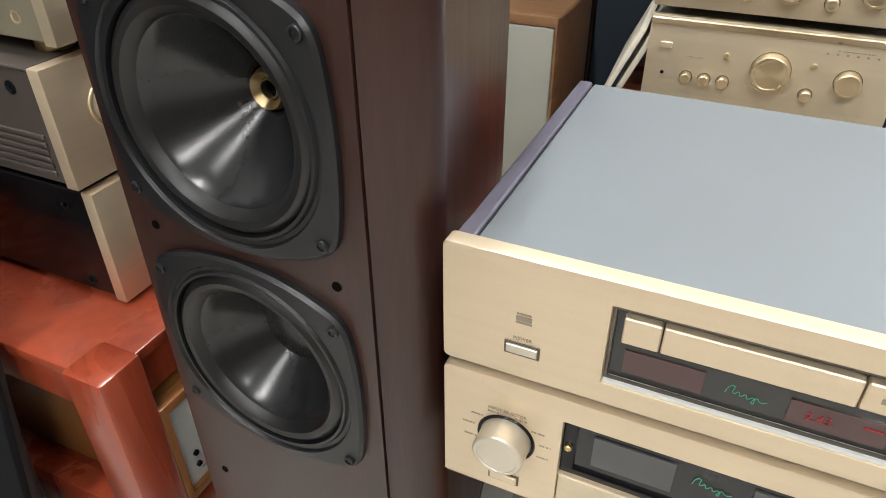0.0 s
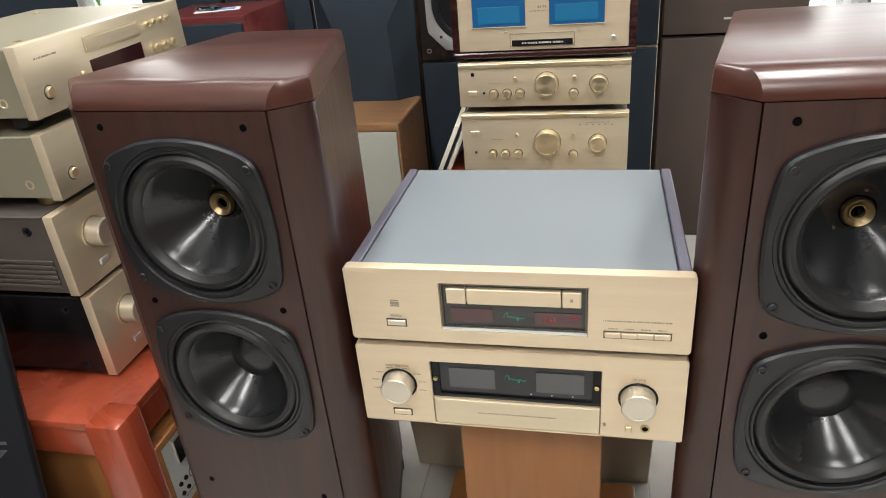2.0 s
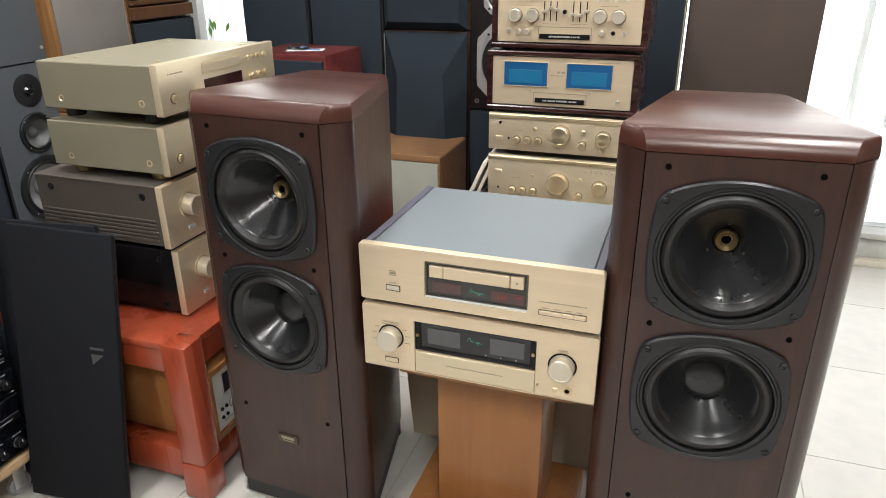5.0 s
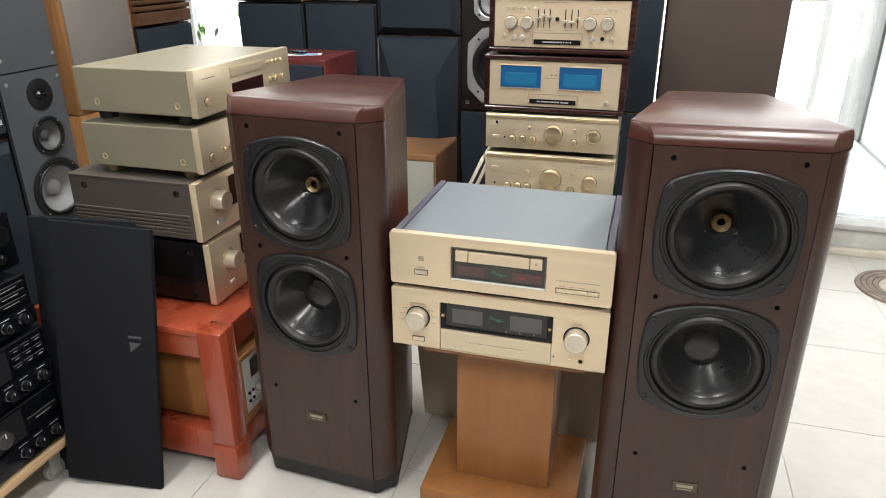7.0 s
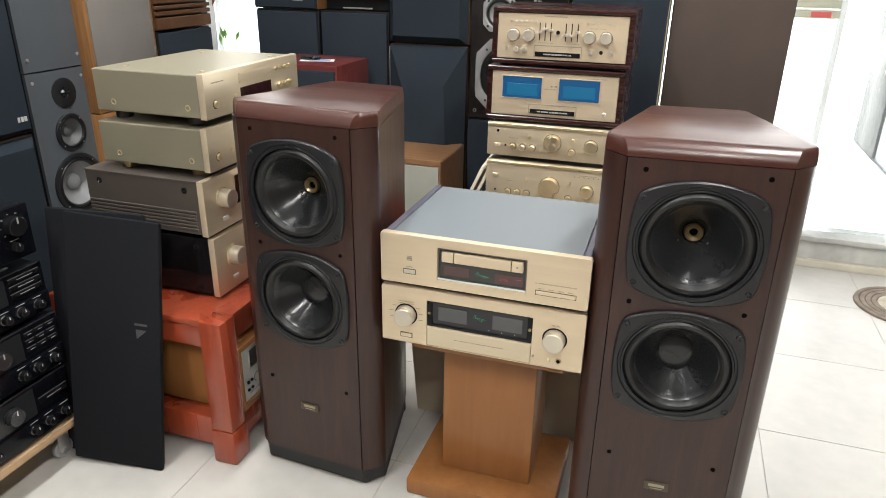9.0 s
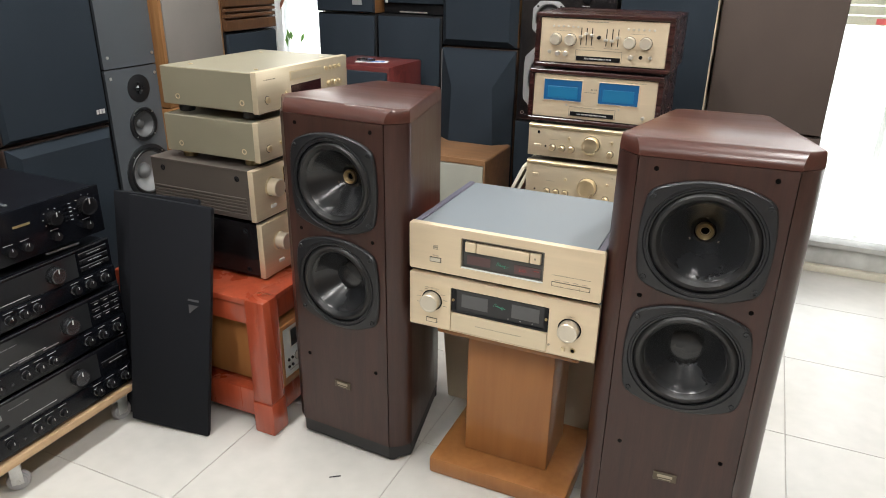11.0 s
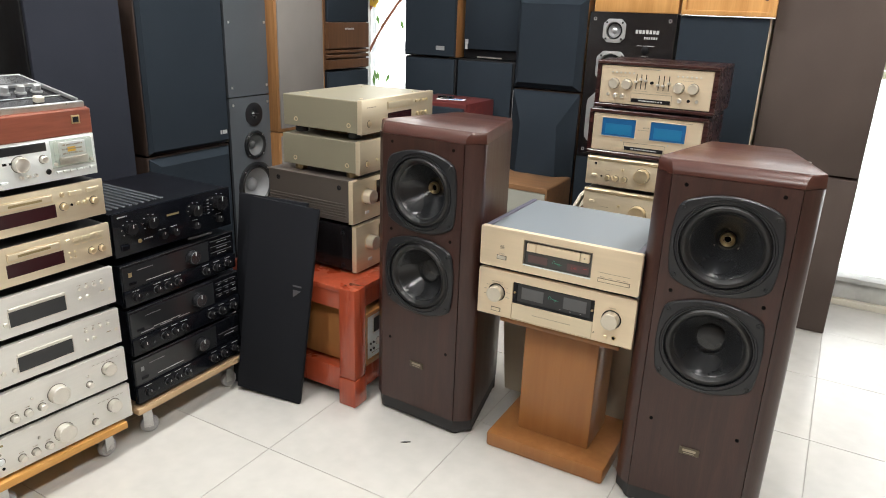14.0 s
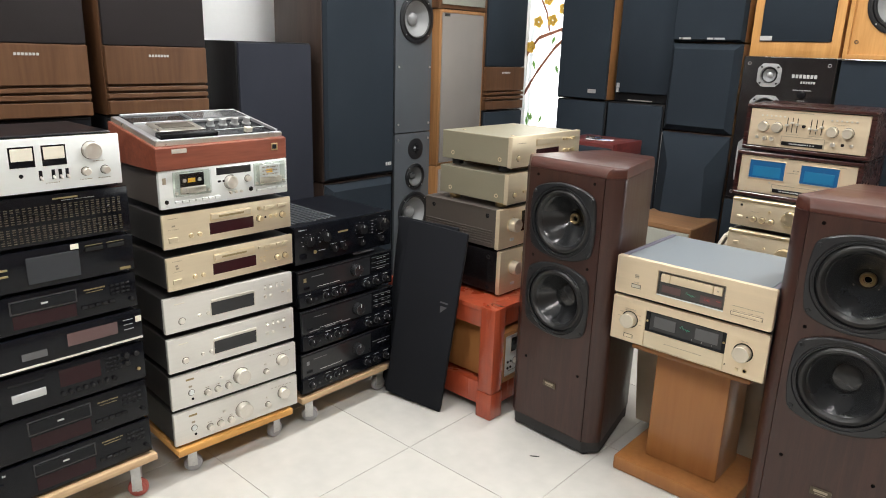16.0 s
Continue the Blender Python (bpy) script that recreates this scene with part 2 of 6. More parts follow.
MATMID = surface("grey_brown_coir", (0.28, 0.25, 0.21), 0.9, 0, 0.25, (25, 25, 25), 300, 0.6)
MATBROWN = surface("brown_coir", (0.19, 0.155, 0.125), 0.9, 0, 0.35, (25, 25, 25), 300, 0.6)
CARD = surface("brown_cardboard", (0.30, 0.20, 0.11), 0.8, 0, 0.15, (15, 15, 15), 200, 0.2)
GREYWHEEL = surface("grey_wheel_rubber", (0.32, 0.32, 0.33), 0.5, 0, 0.12, (20, 20, 20), 200)
REDWHEEL = surface("red_wheel_rubber", (0.42, 0.10, 0.08), 0.5, 0, 0.12, (20, 20, 20), 200)
PAPER = surface("white_paper", (0.80, 0.80, 0.80), 0.6, 0, 0.03, (10, 10, 10), 100)
BLUEINK = principled("blue_print", (0.10, 0.22, 0.50), 0.5)[0]
DAY = glow("bright_daylight_outside", (1.0, 1.0, 0.97), 2.2)
# pavement emits by itself; the glow stands in for sunlight on it
PAVEMENT_GLOW = glow("glowing_pavement_outside", (0.95, 0.94, 0.90), 1.3)
SHUTTER = surface("pale_green_shutter", (0.50, 0.49, 0.38), 0.5, 0, 0.1, (4, 4, 4), 60)
HOLE = surface("dark_hole_plastic", (0.002, 0.002, 0.002), 0.7)
HOLE.node_tree.nodes["Principled BSDF"].inputs["Specular IOR Level"].default_value = 0.05
REDSIGN = surface("red_sign_paint", (0.62, 0.10, 0.10), 0.5)
MARBLE_DARK = surface("dark_grey_marble", (0.085, 0.092, 0.094), 0.25, 0, 0.45, (6, 6, 3), 25, 0, 0.08)
DISPLAY = surface("smoky_display_pane", (0.045, 0.045, 0.043), 0.10, 0, 0.1, (4, 4, 4), 50, 0, 0.02)
BEZEL = surface("bronze_window_edge", (0.13, 0.115, 0.095), 0.4, 0.4, 0.1, (20, 20, 20), 200)
BRANCH = surface("painted_branch", (0.30, 0.12, 0.07), 0.5)
LEAF = surface("painted_leaf", (0.25, 0.50, 0.14), 0.5)
FLOWER = surface("painted_flower", (0.85, 0.55, 0.08), 0.5)
GLASS, gnt, gb = principled("clear_glass", (0.97, 0.99, 0.98), 0.02)
gb.inputs["Transmission Weight"].default_value, gb.inputs["IOR"].default_value = 1.0, 1.45

# ---- building helpers ----
SMOOTH = radians(32)


def part(name, bm, material, parent=None, label="", m=None):
    me = bpy.data.meshes.new(name)
    bm.normal_update()
    bm.to_mesh(me)
    bm.free()
    me.materials.append(material)
    for p in me.polygons:
        p.use_smooth = True
    me.set_sharp_from_angle(angle=SMOOTH)
    ob = new(name, me)
    if parent:
        ob.parent = parent
    if m:
        ob.matrix_basis = m
    if label:
        tagged(ob, label)
    return ob


def again(name, ob, parent, m, label=""):
    """Another object on the same mesh."""
    o = new(name, ob.data)
    o.parent = parent
    o.matrix_basis = m
    if label:
        tagged(o, label)
    return o


def thing(name, label, category, m, group="", kind=""):
    ob = new(name)
    ob.empty_display_size = 0.05
    ob.matrix_basis = m
    return tagged(ob, label, category, group, kind)


def box(x0, x1, y0, y1, z0, z1, bevel=0.0, seg=2, bm=None):
    own = bmesh.new()
    r = bmesh.ops.create_cube(own, size=1.0)
    for v in own.verts:
        v.co = Vector((x0 + (v.co.x + 0.5) * (x1 - x0), y0 + (v.co.y + 0.5) * (y1 - y0), z0 + (v.co.z + 0.5) * (z1 - z0)))
    if bevel:
        bmesh.ops.bevel(own, geom=own.edges[:], offset=bevel, segments=seg, profile=0.5, affect="EDGES")
    if bm is None:
        return own
    me = bpy.data.meshes.new("tmp")
    own.to_mesh(me)
    own.free()
    bm.from_mesh(me)
    bpy.data.meshes.remove(me)
    return bm


def lathe(profile, n=48, bm=None, cx=0.0, cz=0.0):
    """Turn (radius, y) pairs round the y axis at (cx, cz)."""
    bm = bm or bmesh.new()
    rings = []
    for r, y in profile:
        if r < 1e-6:
            rings.append([bm.verts.new((cx, y, cz))])
        else:
            rings.append([bm.verts.new((cx + r * math.cos(2 * math.pi * i / n), y, cz + r * math.sin(2 * math.pi * i / n))) for i in range(n)])
    for a, b in zip(rings, rings[1:]):
        for i in range(n):
            j = (i + 1) % n
            if len(a) == 1 and len(b) == 1:
                continue
            if len(a) == 1:
                bm.faces.new((a[0], b[j], b[i]))
            elif len(b) == 1:
                bm.faces.new((a[i], a[j], b[0]))
            else:
                bm.faces.new((a[i], a[j], b[j], b[i]))
    bmesh.ops.recalc_face_normals(bm, faces=bm.faces[:])
    return bm


def plate(w, h, t, holes, bevel=0.0015, x0=None, z0=0.0, corner=0.0):
    """An upright plate, front at y=0, with rectangular openings (x0, x1, z0, z1) right through it."""
    x0 = -w / 2 if x0 is None else x0
    xs = sorted({x0, x0 + w, *[v for q in holes for v in q[:2]]})
    zs = sorted({z0, z0 + h, *[v for q in holes for v in q[2:]]})
    bm = bmesh.new()
    grid = {}

    def vert(i, k):
        if (i, k) not in grid:
            grid[i, k] = bm.verts.new((xs[i], 0, zs[k]))
        return grid[i, k]

    for i in range(len(xs) - 1):
        for k in range(len(zs) - 1):
            mx, mz = (xs[i] + xs[i + 1]) / 2, (zs[k] + zs[k + 1]) / 2
            if not any(a < mx < b and c < mz < d for a, b, c, d in holes):
                bm.faces.new((vert(i, k), vert(i + 1, k), vert(i + 1, k + 1), vert(i, k + 1)))
    ext = bmesh.ops.extrude_face_region(bm, geom=bm.faces[:])
    for v in ext["geom"]:
        if isinstance(v, bmesh.types.BMVert):
            v.co.y += t
    bmesh.ops.recalc_face_normals(bm, faces=bm.faces[:])
    if corner:
        far = [e for e in bm.edges if abs(e.verts[0].co.y - e.verts[1].co.y) > t * 0.9 and all(abs(v.co.x - x0 - w / 2) > w / 2 - 1e-5 and abs(v.co.z - z0 - h / 2) > h / 2 - 1e-5 for v in e.verts)]
        bmesh.ops.bevel(bm, geom=far, offset=corner, segments=4, profile=0.5, affect="EDGES")
    if bevel:
        edges = [e for e in bm.edges if len(e.link_faces) == 2 and e.calc_face_angle(0) > 1.2 and min(v.co.y for v in e.verts) < t * 0.5]
        bmesh.ops.bevel(bm, geom=edges, offset=bevel, segments=2, profile=0.5, affect="EDGES")
    return bm


def prism(outline, y0, y1, bevel=0.0):
    """An outline of (x, z) drawn out from y0 to y1."""
    bm = bmesh.new()
    f = bm.faces.new([bm.verts.new((x, y0, z)) for x, z in outline])
    ext = bmesh.ops.extrude_face_region(bm, geom=[f])
    for v in ext["geom"]:
        if isinstance(v, bmesh.types.BMVert):
            v.co.y = y1
    bmesh.ops.recalc_face_normals(bm, faces=bm.faces[:])
    if bevel:
        bmesh.ops.bevel(bm, geom=[e for e in bm.edges if e.calc_face_angle(0) > 0.6], offset=bevel, segments=2, profile=0.5, affect="EDGES")
    return bm


def loft(rings, cap=True):
    bm = bmesh.new()
    vs = [[bm.verts.new(p) for p in r] for r in rings]
    for a, b in zip(vs, vs[1:]):
        for i in range(len(a)):
            j = (i + 1) % len(a)
            bm.faces.new((a[i], a[j], b[j], b[i]))
    if cap:
        bm.faces.new(vs[0])
        bm.faces.new(vs[-1])
    bmesh.ops.recalc_face_normals(bm, faces=bm.faces[:])
    return bm


def words(name, text, x, z, size, material, parent, y=-0.0006, align="CENTER"):
    c = bpy.data.curves.new(name, "FONT")
    c.body, c.size, c.align_x, c.align_y, c.extrude = text, size, align, "CENTER", 0.0002
    tmp = bpy.data.objects.new(name, c)
    me = bpy.data.meshes.new_from_object(tmp)
    bpy.data.objects.remove(tmp)
    me.materials.append(material)
    ob = new(name, me)
    ob.parent = parent
    ob.matrix_basis = pose(x, y, z, 90, 0, 0)
    return ob


CACHE = {}


def again_ring(parent, x, z, r, y):
    """A thin dark ring round a metal knob, put there as its shade."""
    key = ("ring", r)
    m = pose(x, y, z)
    if key in CACHE:
        return again("knob_shade_ring", CACHE[key], parent, m)
    CACHE[key] = part("knob_shade_ring", lathe([(r * 1.0 + 0.0022, 0.0002), (r + 0.002, -0.0006), (r * 0.9, -0.0006)], 32), DARKRING, parent, m=m)
    return CACHE[key]


def knob(parent, x, z, r, l, material, y=0.0, name="knob", mark=None, n=32):
    key = (r, l, material.name, n)
    if key in CACHE:
        ob = again(name, CACHE[key], parent, pose(x, y, z))
    else:
        b = min(0.0018, r * 0.18)
        ob = part(name, lathe([(r * 1.03, 0), (r, -l * 0.2), (r, -l + b), (r - b * 0.4, -l + b * 0.4), (r - b, -l), (r * 0.8, -l), (r * 0.78, -l + 0.0006), (0, -l + 0.0006)], n), material, parent, m=pose(x, y, z))
        CACHE[key] = ob
    if r >= 0.0085 and name == "knob" and material.name.startswith(("turned", "pale")):
        again_ring(parent, x, z, r, y)
    if mark:
        part("pointer", box(-r * 0.06, r * 0.06, -l - 0.0006, -l + 0.001, r * 0.35, r * 0.95), mark, ob)
    return ob


def button(parent, x, z, w, h, material, y=0.0, d=0.003, name="button"):
    key = ("b", w, h, d, material.name)
    if key in CACHE:
        return again(name, CACHE[key], parent, pose(x, y, z))
    CACHE[key] = part(name, box(-w / 2, w / 2, -d, 0.001, -h / 2, h / 2, min(w, h, d) * 0.22, 1), material, parent, m=pose(x, y, z))
    return CACHE[key]


def bar(parent, x, z, w, h, material, y=0.0, name="lettering"):
    return part(name, box(x - w / 2, x + w / 2, y - 0.0007, y + 0.0004, z - h / 2, z + h / 2), material, parent)


def lettering(parent, x, z, w, h, material, y=0.0, seed=0):
    """A line of small print that cannot be read: short strokes, one mesh."""
    r = random.Random(seed + int(x * 1e4) + int(z * 1e4))
    bm = bmesh.new()
    u = x - w / 2
    while u < x + w / 2:
        k = h * r.uniform(0.35, 0.8)
        box(u, u + k, y - 0.0006, y + 0.0003, z - h / 2, z + h / 2 * r.uniform(0.5, 1.0), bm=bm)
        u += k + h * (0.25 if r.random() < 0.8 else 0.8)
    return part("lettering", bm, material, parent)


def feet(parent, w, d, h, r, material, inset=0.05, y0=0.0):
    for sx in (-1, 1):
        for yy in (y0 + inset, d - inset):
            key = ("f", r, h, material.name)
            m = pose(sx * (w / 2 - inset), yy, 0, -90, 0, 0)
            if key in CACHE:
                again("foot", CACHE[key], parent, m)
            else:
                CACHE[key] = part("foot", lathe([(0, 0), (r * 0.92, 0), (r, -0.15 * h), (r, -h), (0, -h)][::-1], 24), material, parent, m=m)


# ---- the room ----
X0, X1, Y0, Y1, ZC = -2.12, 3.2, -4.0, 2.46, 3.0
tagged(part("wall_west", box(X0 - 0.12, X0, Y0, Y1 + 0.12, -0.05, ZC), WALL), "plain white painted wall behind the speakers", "wall", kind="structure")
# east and south walls are out of view; their brown is made up
tagged(part("wall_east", box(X1, X1 + 0.12, Y0, Y1 + 0.12, -0.05, ZC), UNSEENWALL), "unseen closing wall, kept dark brown to cut fill light and reflections", "wall", kind="structure")
tagged(part("wall_south", box(X0, X1, Y0 - 0.12, Y0, -0.05, ZC), UNSEENWALL), "unseen closing wall, kept dark brown to cut fill light and reflections", "wall", kind="structure")
tagged(part("ceiling", box(X0 - 0.12, X1 + 0.12, Y0 - 0.12, Y1 + 0.12, ZC, ZC + 0.1), WALL), "plain white ceiling", "ceiling", kind="structure")
north = plate(X1 - X0, ZC + 0.05, 0.12, [(-2.09, 3.0, 0.14, 2.55)], 0.002, X0, -0.05)
tagged(part("wall_north", north, WALL, m=pose(0, Y1, 0)), "white shopfront wall with one wide window", "wall", kind="structure")
tagged(part("window_sill", box(-2.09, 3.0, Y1 - 0.03, Y1 + 0.14, 0.12, 0.145, 0.004), MARBLE), "low polished grey marble sill under the shop window", "sill", kind="structure")
tagged(part("baseboard", box(0.3, X1, Y1 - 0.042, Y1 - 0.001, 0.0, 0.030, 0.002), CREAM), "cream tile skirting under the shop window", "skirting", kind="structure")
tagged(part("trim", box(0.3, X1, Y1 - 0.012, Y1 - 0.001, 0.0305, 0.1195, 0.002), MARBLE), "pale grey marble strip between skirting and sill", "trim", kind="structure")
win = thing("window_1", "tall clear glass shop window with bright daylight behind", "window", pose(0, Y1 + 0.06, 0), kind="structure")
for a, b in ((-2.088, 0.28), (0.284, 1.62), (1.624, 2.998)):
    pane = part("pane", box(a, b, 0, 0.008, 0.147, 2.548), GLASS, win)
    pane.visible_shadow = False
tagged(part("backdrop", box(-9, 13, 9.0, 9.1, -0.5, 8.0), DAY), "over-bright daylight outside the window", "daylight", kind="structure")
tagged(part("pavement", box(-9, 13, Y1 + 0.12, 9.0, -0.12, -0.06), PAVEMENT_GLOW), "pale concrete pavement outside the window, glowing in place of sunlight", "pavement", kind="structure")
porch = thing("porch_wall", "white outdoor wall with grey marble trim beyond the window", "wall", pose(1.825, 0, -0.06), kind="structure")
part("wall_panel", box(0, 0.2, 3.0, 5.36, 0, 3.4, 0.004), WALL, porch)
part("marble_corner", box(-0.02, 0.21, 4.72, 5.38, 0.065, 3.39, 0.004), MARBLE_DARK, porch, "grey polished marble corner")
part("marble_skirting", box(-0.022, -0.001, 3.02, 5.385, 0, 0.06, 0.003), MARBLE, porch, "grey polished marble skirting")
shut = thing("roller_shutter", "pale green slatted roller shutter outside the window", "shutter", pose(0.9, 3.3, -0.06))
for k in range(12):
    part("slat", box(-0.1, 0.24, 0, 0.02, 1.10 + 0.05 * k, 1.144 + 0.05 * k, 0.004), SHUTTER, shut)
part("sign", box(0.105, 0.20, -0.004, -0.0005, 1.106, 1.134), REDSIGN, shut, "small red sign plate")
for x in (-0.13, 0.24):
    part("guide_post", box(x, x + 0.03, 0, 0.03, 0, 1.72, 0.003), WALL, shut)

# branch with flowers painted on the glass
deco = thing("window_decal", "painted branch with orange flowers and green leaves on the glass", "decal", pose(-1.92, Y1 + 0.045, 0))
for pts, r in (([(-0.22, 0.98), (-0.08, 1.2), (0.05, 1.36), (0.22, 1.5)], 0.010), ([(-0.2, 1.28), (-0.08, 1.42), (0.08, 1.47), (0.22, 1.49)], 0.012), ([(0.0, 1.46), (-0.03, 1.58), (-0.1, 1.7)], 0.007)):
    bm = bmesh.new()
    for (ax, az), (bx, bz) in zip(pts, pts[1:]):
        d = Vector((bx - ax, 0, bz - az)).normalized()
        nrm = Vector((-d.z, 0, d.x)) * r
        q = [Vector((ax, 0, az)) - nrm, Vector((bx, 0, bz)) - nrm * 0.8, Vector((bx, 0, bz)) + nrm * 0.8, Vector((ax, 0, az)) + nrm]
        lo = [bm.verts.new(v) for v in q]
        hi = [bm.verts.new(v + Vector((0, 0.002, 0))) for v in q]
        bm.faces.new(lo)
        bm.faces.new(hi[::-1])
        for i in range(4):
            bm.faces.new((lo[i], hi[i], hi[(i + 1) % 4], lo[(i + 1) % 4]))
    part("branch", bm, BRANCH, deco)
r = random.Random(4)
for fx, fz in ((-0.09, 1.52), (0.02, 1.53), (-0.14, 1.36), (0.1, 1.6), (-0.02, 1.66)):
    bm = bmesh.new()
    for k in range(5):
        a = k * 2 * math.pi / 5
        lathe([(0.018, 0), (0.018, 0.0025), (0, 0.0025)], 10, bm, fx + 0.022 * math.cos(a), fz + 0.022 * math.sin(a))
    part("flower", bm, FLOWER, deco, m=pose(0, -0.003, 0))
for k in range(12):
    fx, fz = r.uniform(-0.2, 0.2), r.uniform(0.85, 1.65)
    part("leaf", prism([(0, 0), (0.012, 0.03), (0, 0.07), (-0.012, 0.03)], 0, 0.002), LEAF, deco, m=pose(fx, -0.006, fz, 0, r.uniform(150, 210), 0))

for lx, ly in CEILING_LAMPS:
    L = thing("ceiling_light", "long white ceiling light fitting", "ceiling light", pose(lx, ly, ZC), "ceiling lights")
    part("housing", box(-0.11, 0.11, -0.62, 0.62, -0.05, 0, 0.006), WALL, L)
    part("diffuser", box(-0.09, 0.09, -0.6, 0.6, -0.058, -0.05, 0.002), glow("lit_diffuser", (1, 0.97, 0.92), 3.0), L)

# ---- hero loudspeakers ----


def driver(parent, cz, coaxial):
    """Ten-inch driver: eared frame, rubber roll, flared cone, throat or dust cap."""
    n = 96

    def outer(s):
        """Four shallow arcs that meet in rounded ears."""
        pts = []
        for i in range(n):
            a = 2 * math.pi * i / n
            ca, sa = abs(math.cos(a)), abs(math.sin(a))
            reach = []
            for (cx, cz, r) in ((0.0, -0.1165, 0.243), (-0.3625, 0.0, 0.490)):
                bb = cx * ca + cz * sa
                reach.append(bb + math.sqrt(bb * bb - cx * cx - cz * cz + r * r))
            k = (reach[0] ** -26 + reach[1] ** -26) ** (-1 / 26)
            pts.append((k * s * math.cos(a), k * s * math.sin(a)))
        return pts

    d = thing_part("driver", parent, pose(0, -0.001, cz))
    ring = lambda r, y: [(r * math.cos(2 * math.pi * i / n), y, r * math.sin(2 * math.pi * i / n)) for i in range(n)]
    o1, o2 = outer(1.008), outer(0.985)
    rings = [[(x, 0.0, z) for x, z in o1], [(x, -0.006, z) for x, z in o1], [(x, -0.0095, z) for x, z in o2], ring(0.119, -0.0105), ring(0.117, -0.007), ring(0.113, -0.007), ring(0.111, -0.010), ring(0.108, -0.010), ring(0.107, 0.0)]
    part("frame", loft(rings, False), FRAMEBLK, d)
    part("surround", lathe([(0.1075, -0.003), (0.104, -0.0075), (0.099, -0.0105), (0.093, -0.0095), (0.087, -0.004), (0.084, 0.002)], 72), SURROUND, d)
    cone = [(0.0845, 0.0005), (0.0815, 0.003)]
    for k in range(1, 13):
        f = k / 12
        cone.append((0.0815 - f * 0.0595, 0.003 + 0.070 * (f ** 0.88)))
    part("cone", lathe(cone, 72), CONE, d)
    if coaxial:
        part("throat_ring", lathe([(0.0200, 0.074), (0.0178, 0.0665), (0.0172, 0.0660), (0.0166, 0.0665), (0.0108, 0.073)], 48), THROAT, d, "gold ring round the tweeter throat")
        part("tube", lathe([(0.0106, 0.077), (0.0096, 0.0705), (0.0089, 0.0705), (0.0085, 0.077)], 40), THROAT, d)
        part("throat", lathe([(0.0090, 0.073), (0.0085, 0.105), (0.005, 0.110), (0, 0.102)], 32), CONE, d)
        for a in (90, 210, 330):
            part("bolt", lathe([(0.003, 0), (0.0028, -0.002), (0, -0.0026)], 10), DULLBRASS, d, m=pose(0.034 * math.cos(radians(a)), 0.0625, 0.034 * math.sin(radians(a))))
    else:
        part("dust_cap", lathe([(0.041, 0.056), (0.038, 0.0520), (0.031, 0.0492), (0.021, 0.0472), (0.010, 0.0463), (0, 0.0460)], 56), CONE, d)
    for sx in (-1, 1):
        for sz in (-1, 1):
            s = again_or("screw", ("scr",), lambda: lathe([(0.0062, 0), (0.0062, -0.0035), (0.005, -0.0045), (0.0035, -0.0045), (0.0033, -0.003), (0, -0.003)], 20), FRAMEBLK, d, pose(sx * 0.108, -0.0085, sz * 0.088))
    return d


def holed_baffle(w, z0, z1, discs, t=0.012):
    """A front board, y=0 to t, with round openings (x, z, r) right through it."""
    bm = bmesh.new()
    n = 40
    cuts = sorted(discs, key=lambda q: q[1])
    z = z0
    for x, zc, r in cuts:
        half = r + 0.006
        lo, hi = zc - half, zc + half
        for a, b, c, e in ((-w / 2, w / 2, z, lo), (-w / 2, x - half, lo, hi), (x + half, w / 2, lo, hi)):
            if b - a > 1e-5 and e - c > 1e-5:
                bm.faces.new([bm.verts.new((p, 0, q)) for p, q in ((a, c), (b, c), (b, e), (a, e))])
        inner, outer, back = [], [], []
        for i in range(n):
            a = 2 * math.pi * (i + 0.5) / n
            ca, sa = math.cos(a), math.sin(a)
            k = half / max(abs(ca), abs(sa))
            inner.append(bm.verts.new((x + r * ca, 0, zc + r * sa)))
            back.append(bm.verts.new((x + r * ca, t, zc + r * sa)))
            outer.append(bm.verts.new((x + k * ca, 0, zc + k * sa)))
        corner = {i: bm.verts.new((x + half * sx, 0, zc + half * sz)) for i, sx, sz in ((n // 8 - 1, 1, 1), (3 * n // 8 - 1, -1, 1), (5 * n // 8 - 1, -1, -1), (7 * n // 8 - 1, 1, -1))}
        for i in range(n):
            j = (i + 1) % n
            if i in corner:
                bm.faces.new((inner[i], inner[j], outer[j], corner[i], outer[i]))
            else:
                bm.faces.new((inner[i], inner[j], outer[j], outer[i]))
            bm.faces.new((inner[i], back[i], back[j], inner[j]))
        z = hi
    bm.faces.new([bm.verts.new((p, 0, q)) for p, q in ((-w / 2, z), (w / 2, z), (w / 2, z1), (-w / 2, z1))])
    for a, b in (((-w / 2, z0), (w / 2, z0)), ((w / 2, z0), (w / 2, z1)), ((w / 2, z1), (-w / 2, z1)), ((-w / 2, z1), (-w / 2, z0))):
        bm.faces.new([bm.verts.new(p) for p in ((a[0], 0, a[1]), (b[0], 0, b[1]), (b[0], t, b[1]), (a[0], t, a[1]))])
    bmesh.ops.remove_doubles(bm, verts=bm.verts[:], dist=1e-5)
    bmesh.ops.recalc_face_normals(bm, faces=bm.faces[:])
    return bm


def thing_part(name, parent, m):
    ob = new(name)
    ob.empty_display_size = 0.03
    ob.parent = parent
    ob.matrix_basis = m
    return ob


def again_or(name, key, make, material, parent, m):
    key = (*key, material.name)
    if key in CACHE:
        return again(name, CACHE[key], parent, m)
    CACHE[key] = part(name, make(), material, parent, m=m)
    return CACHE[key]


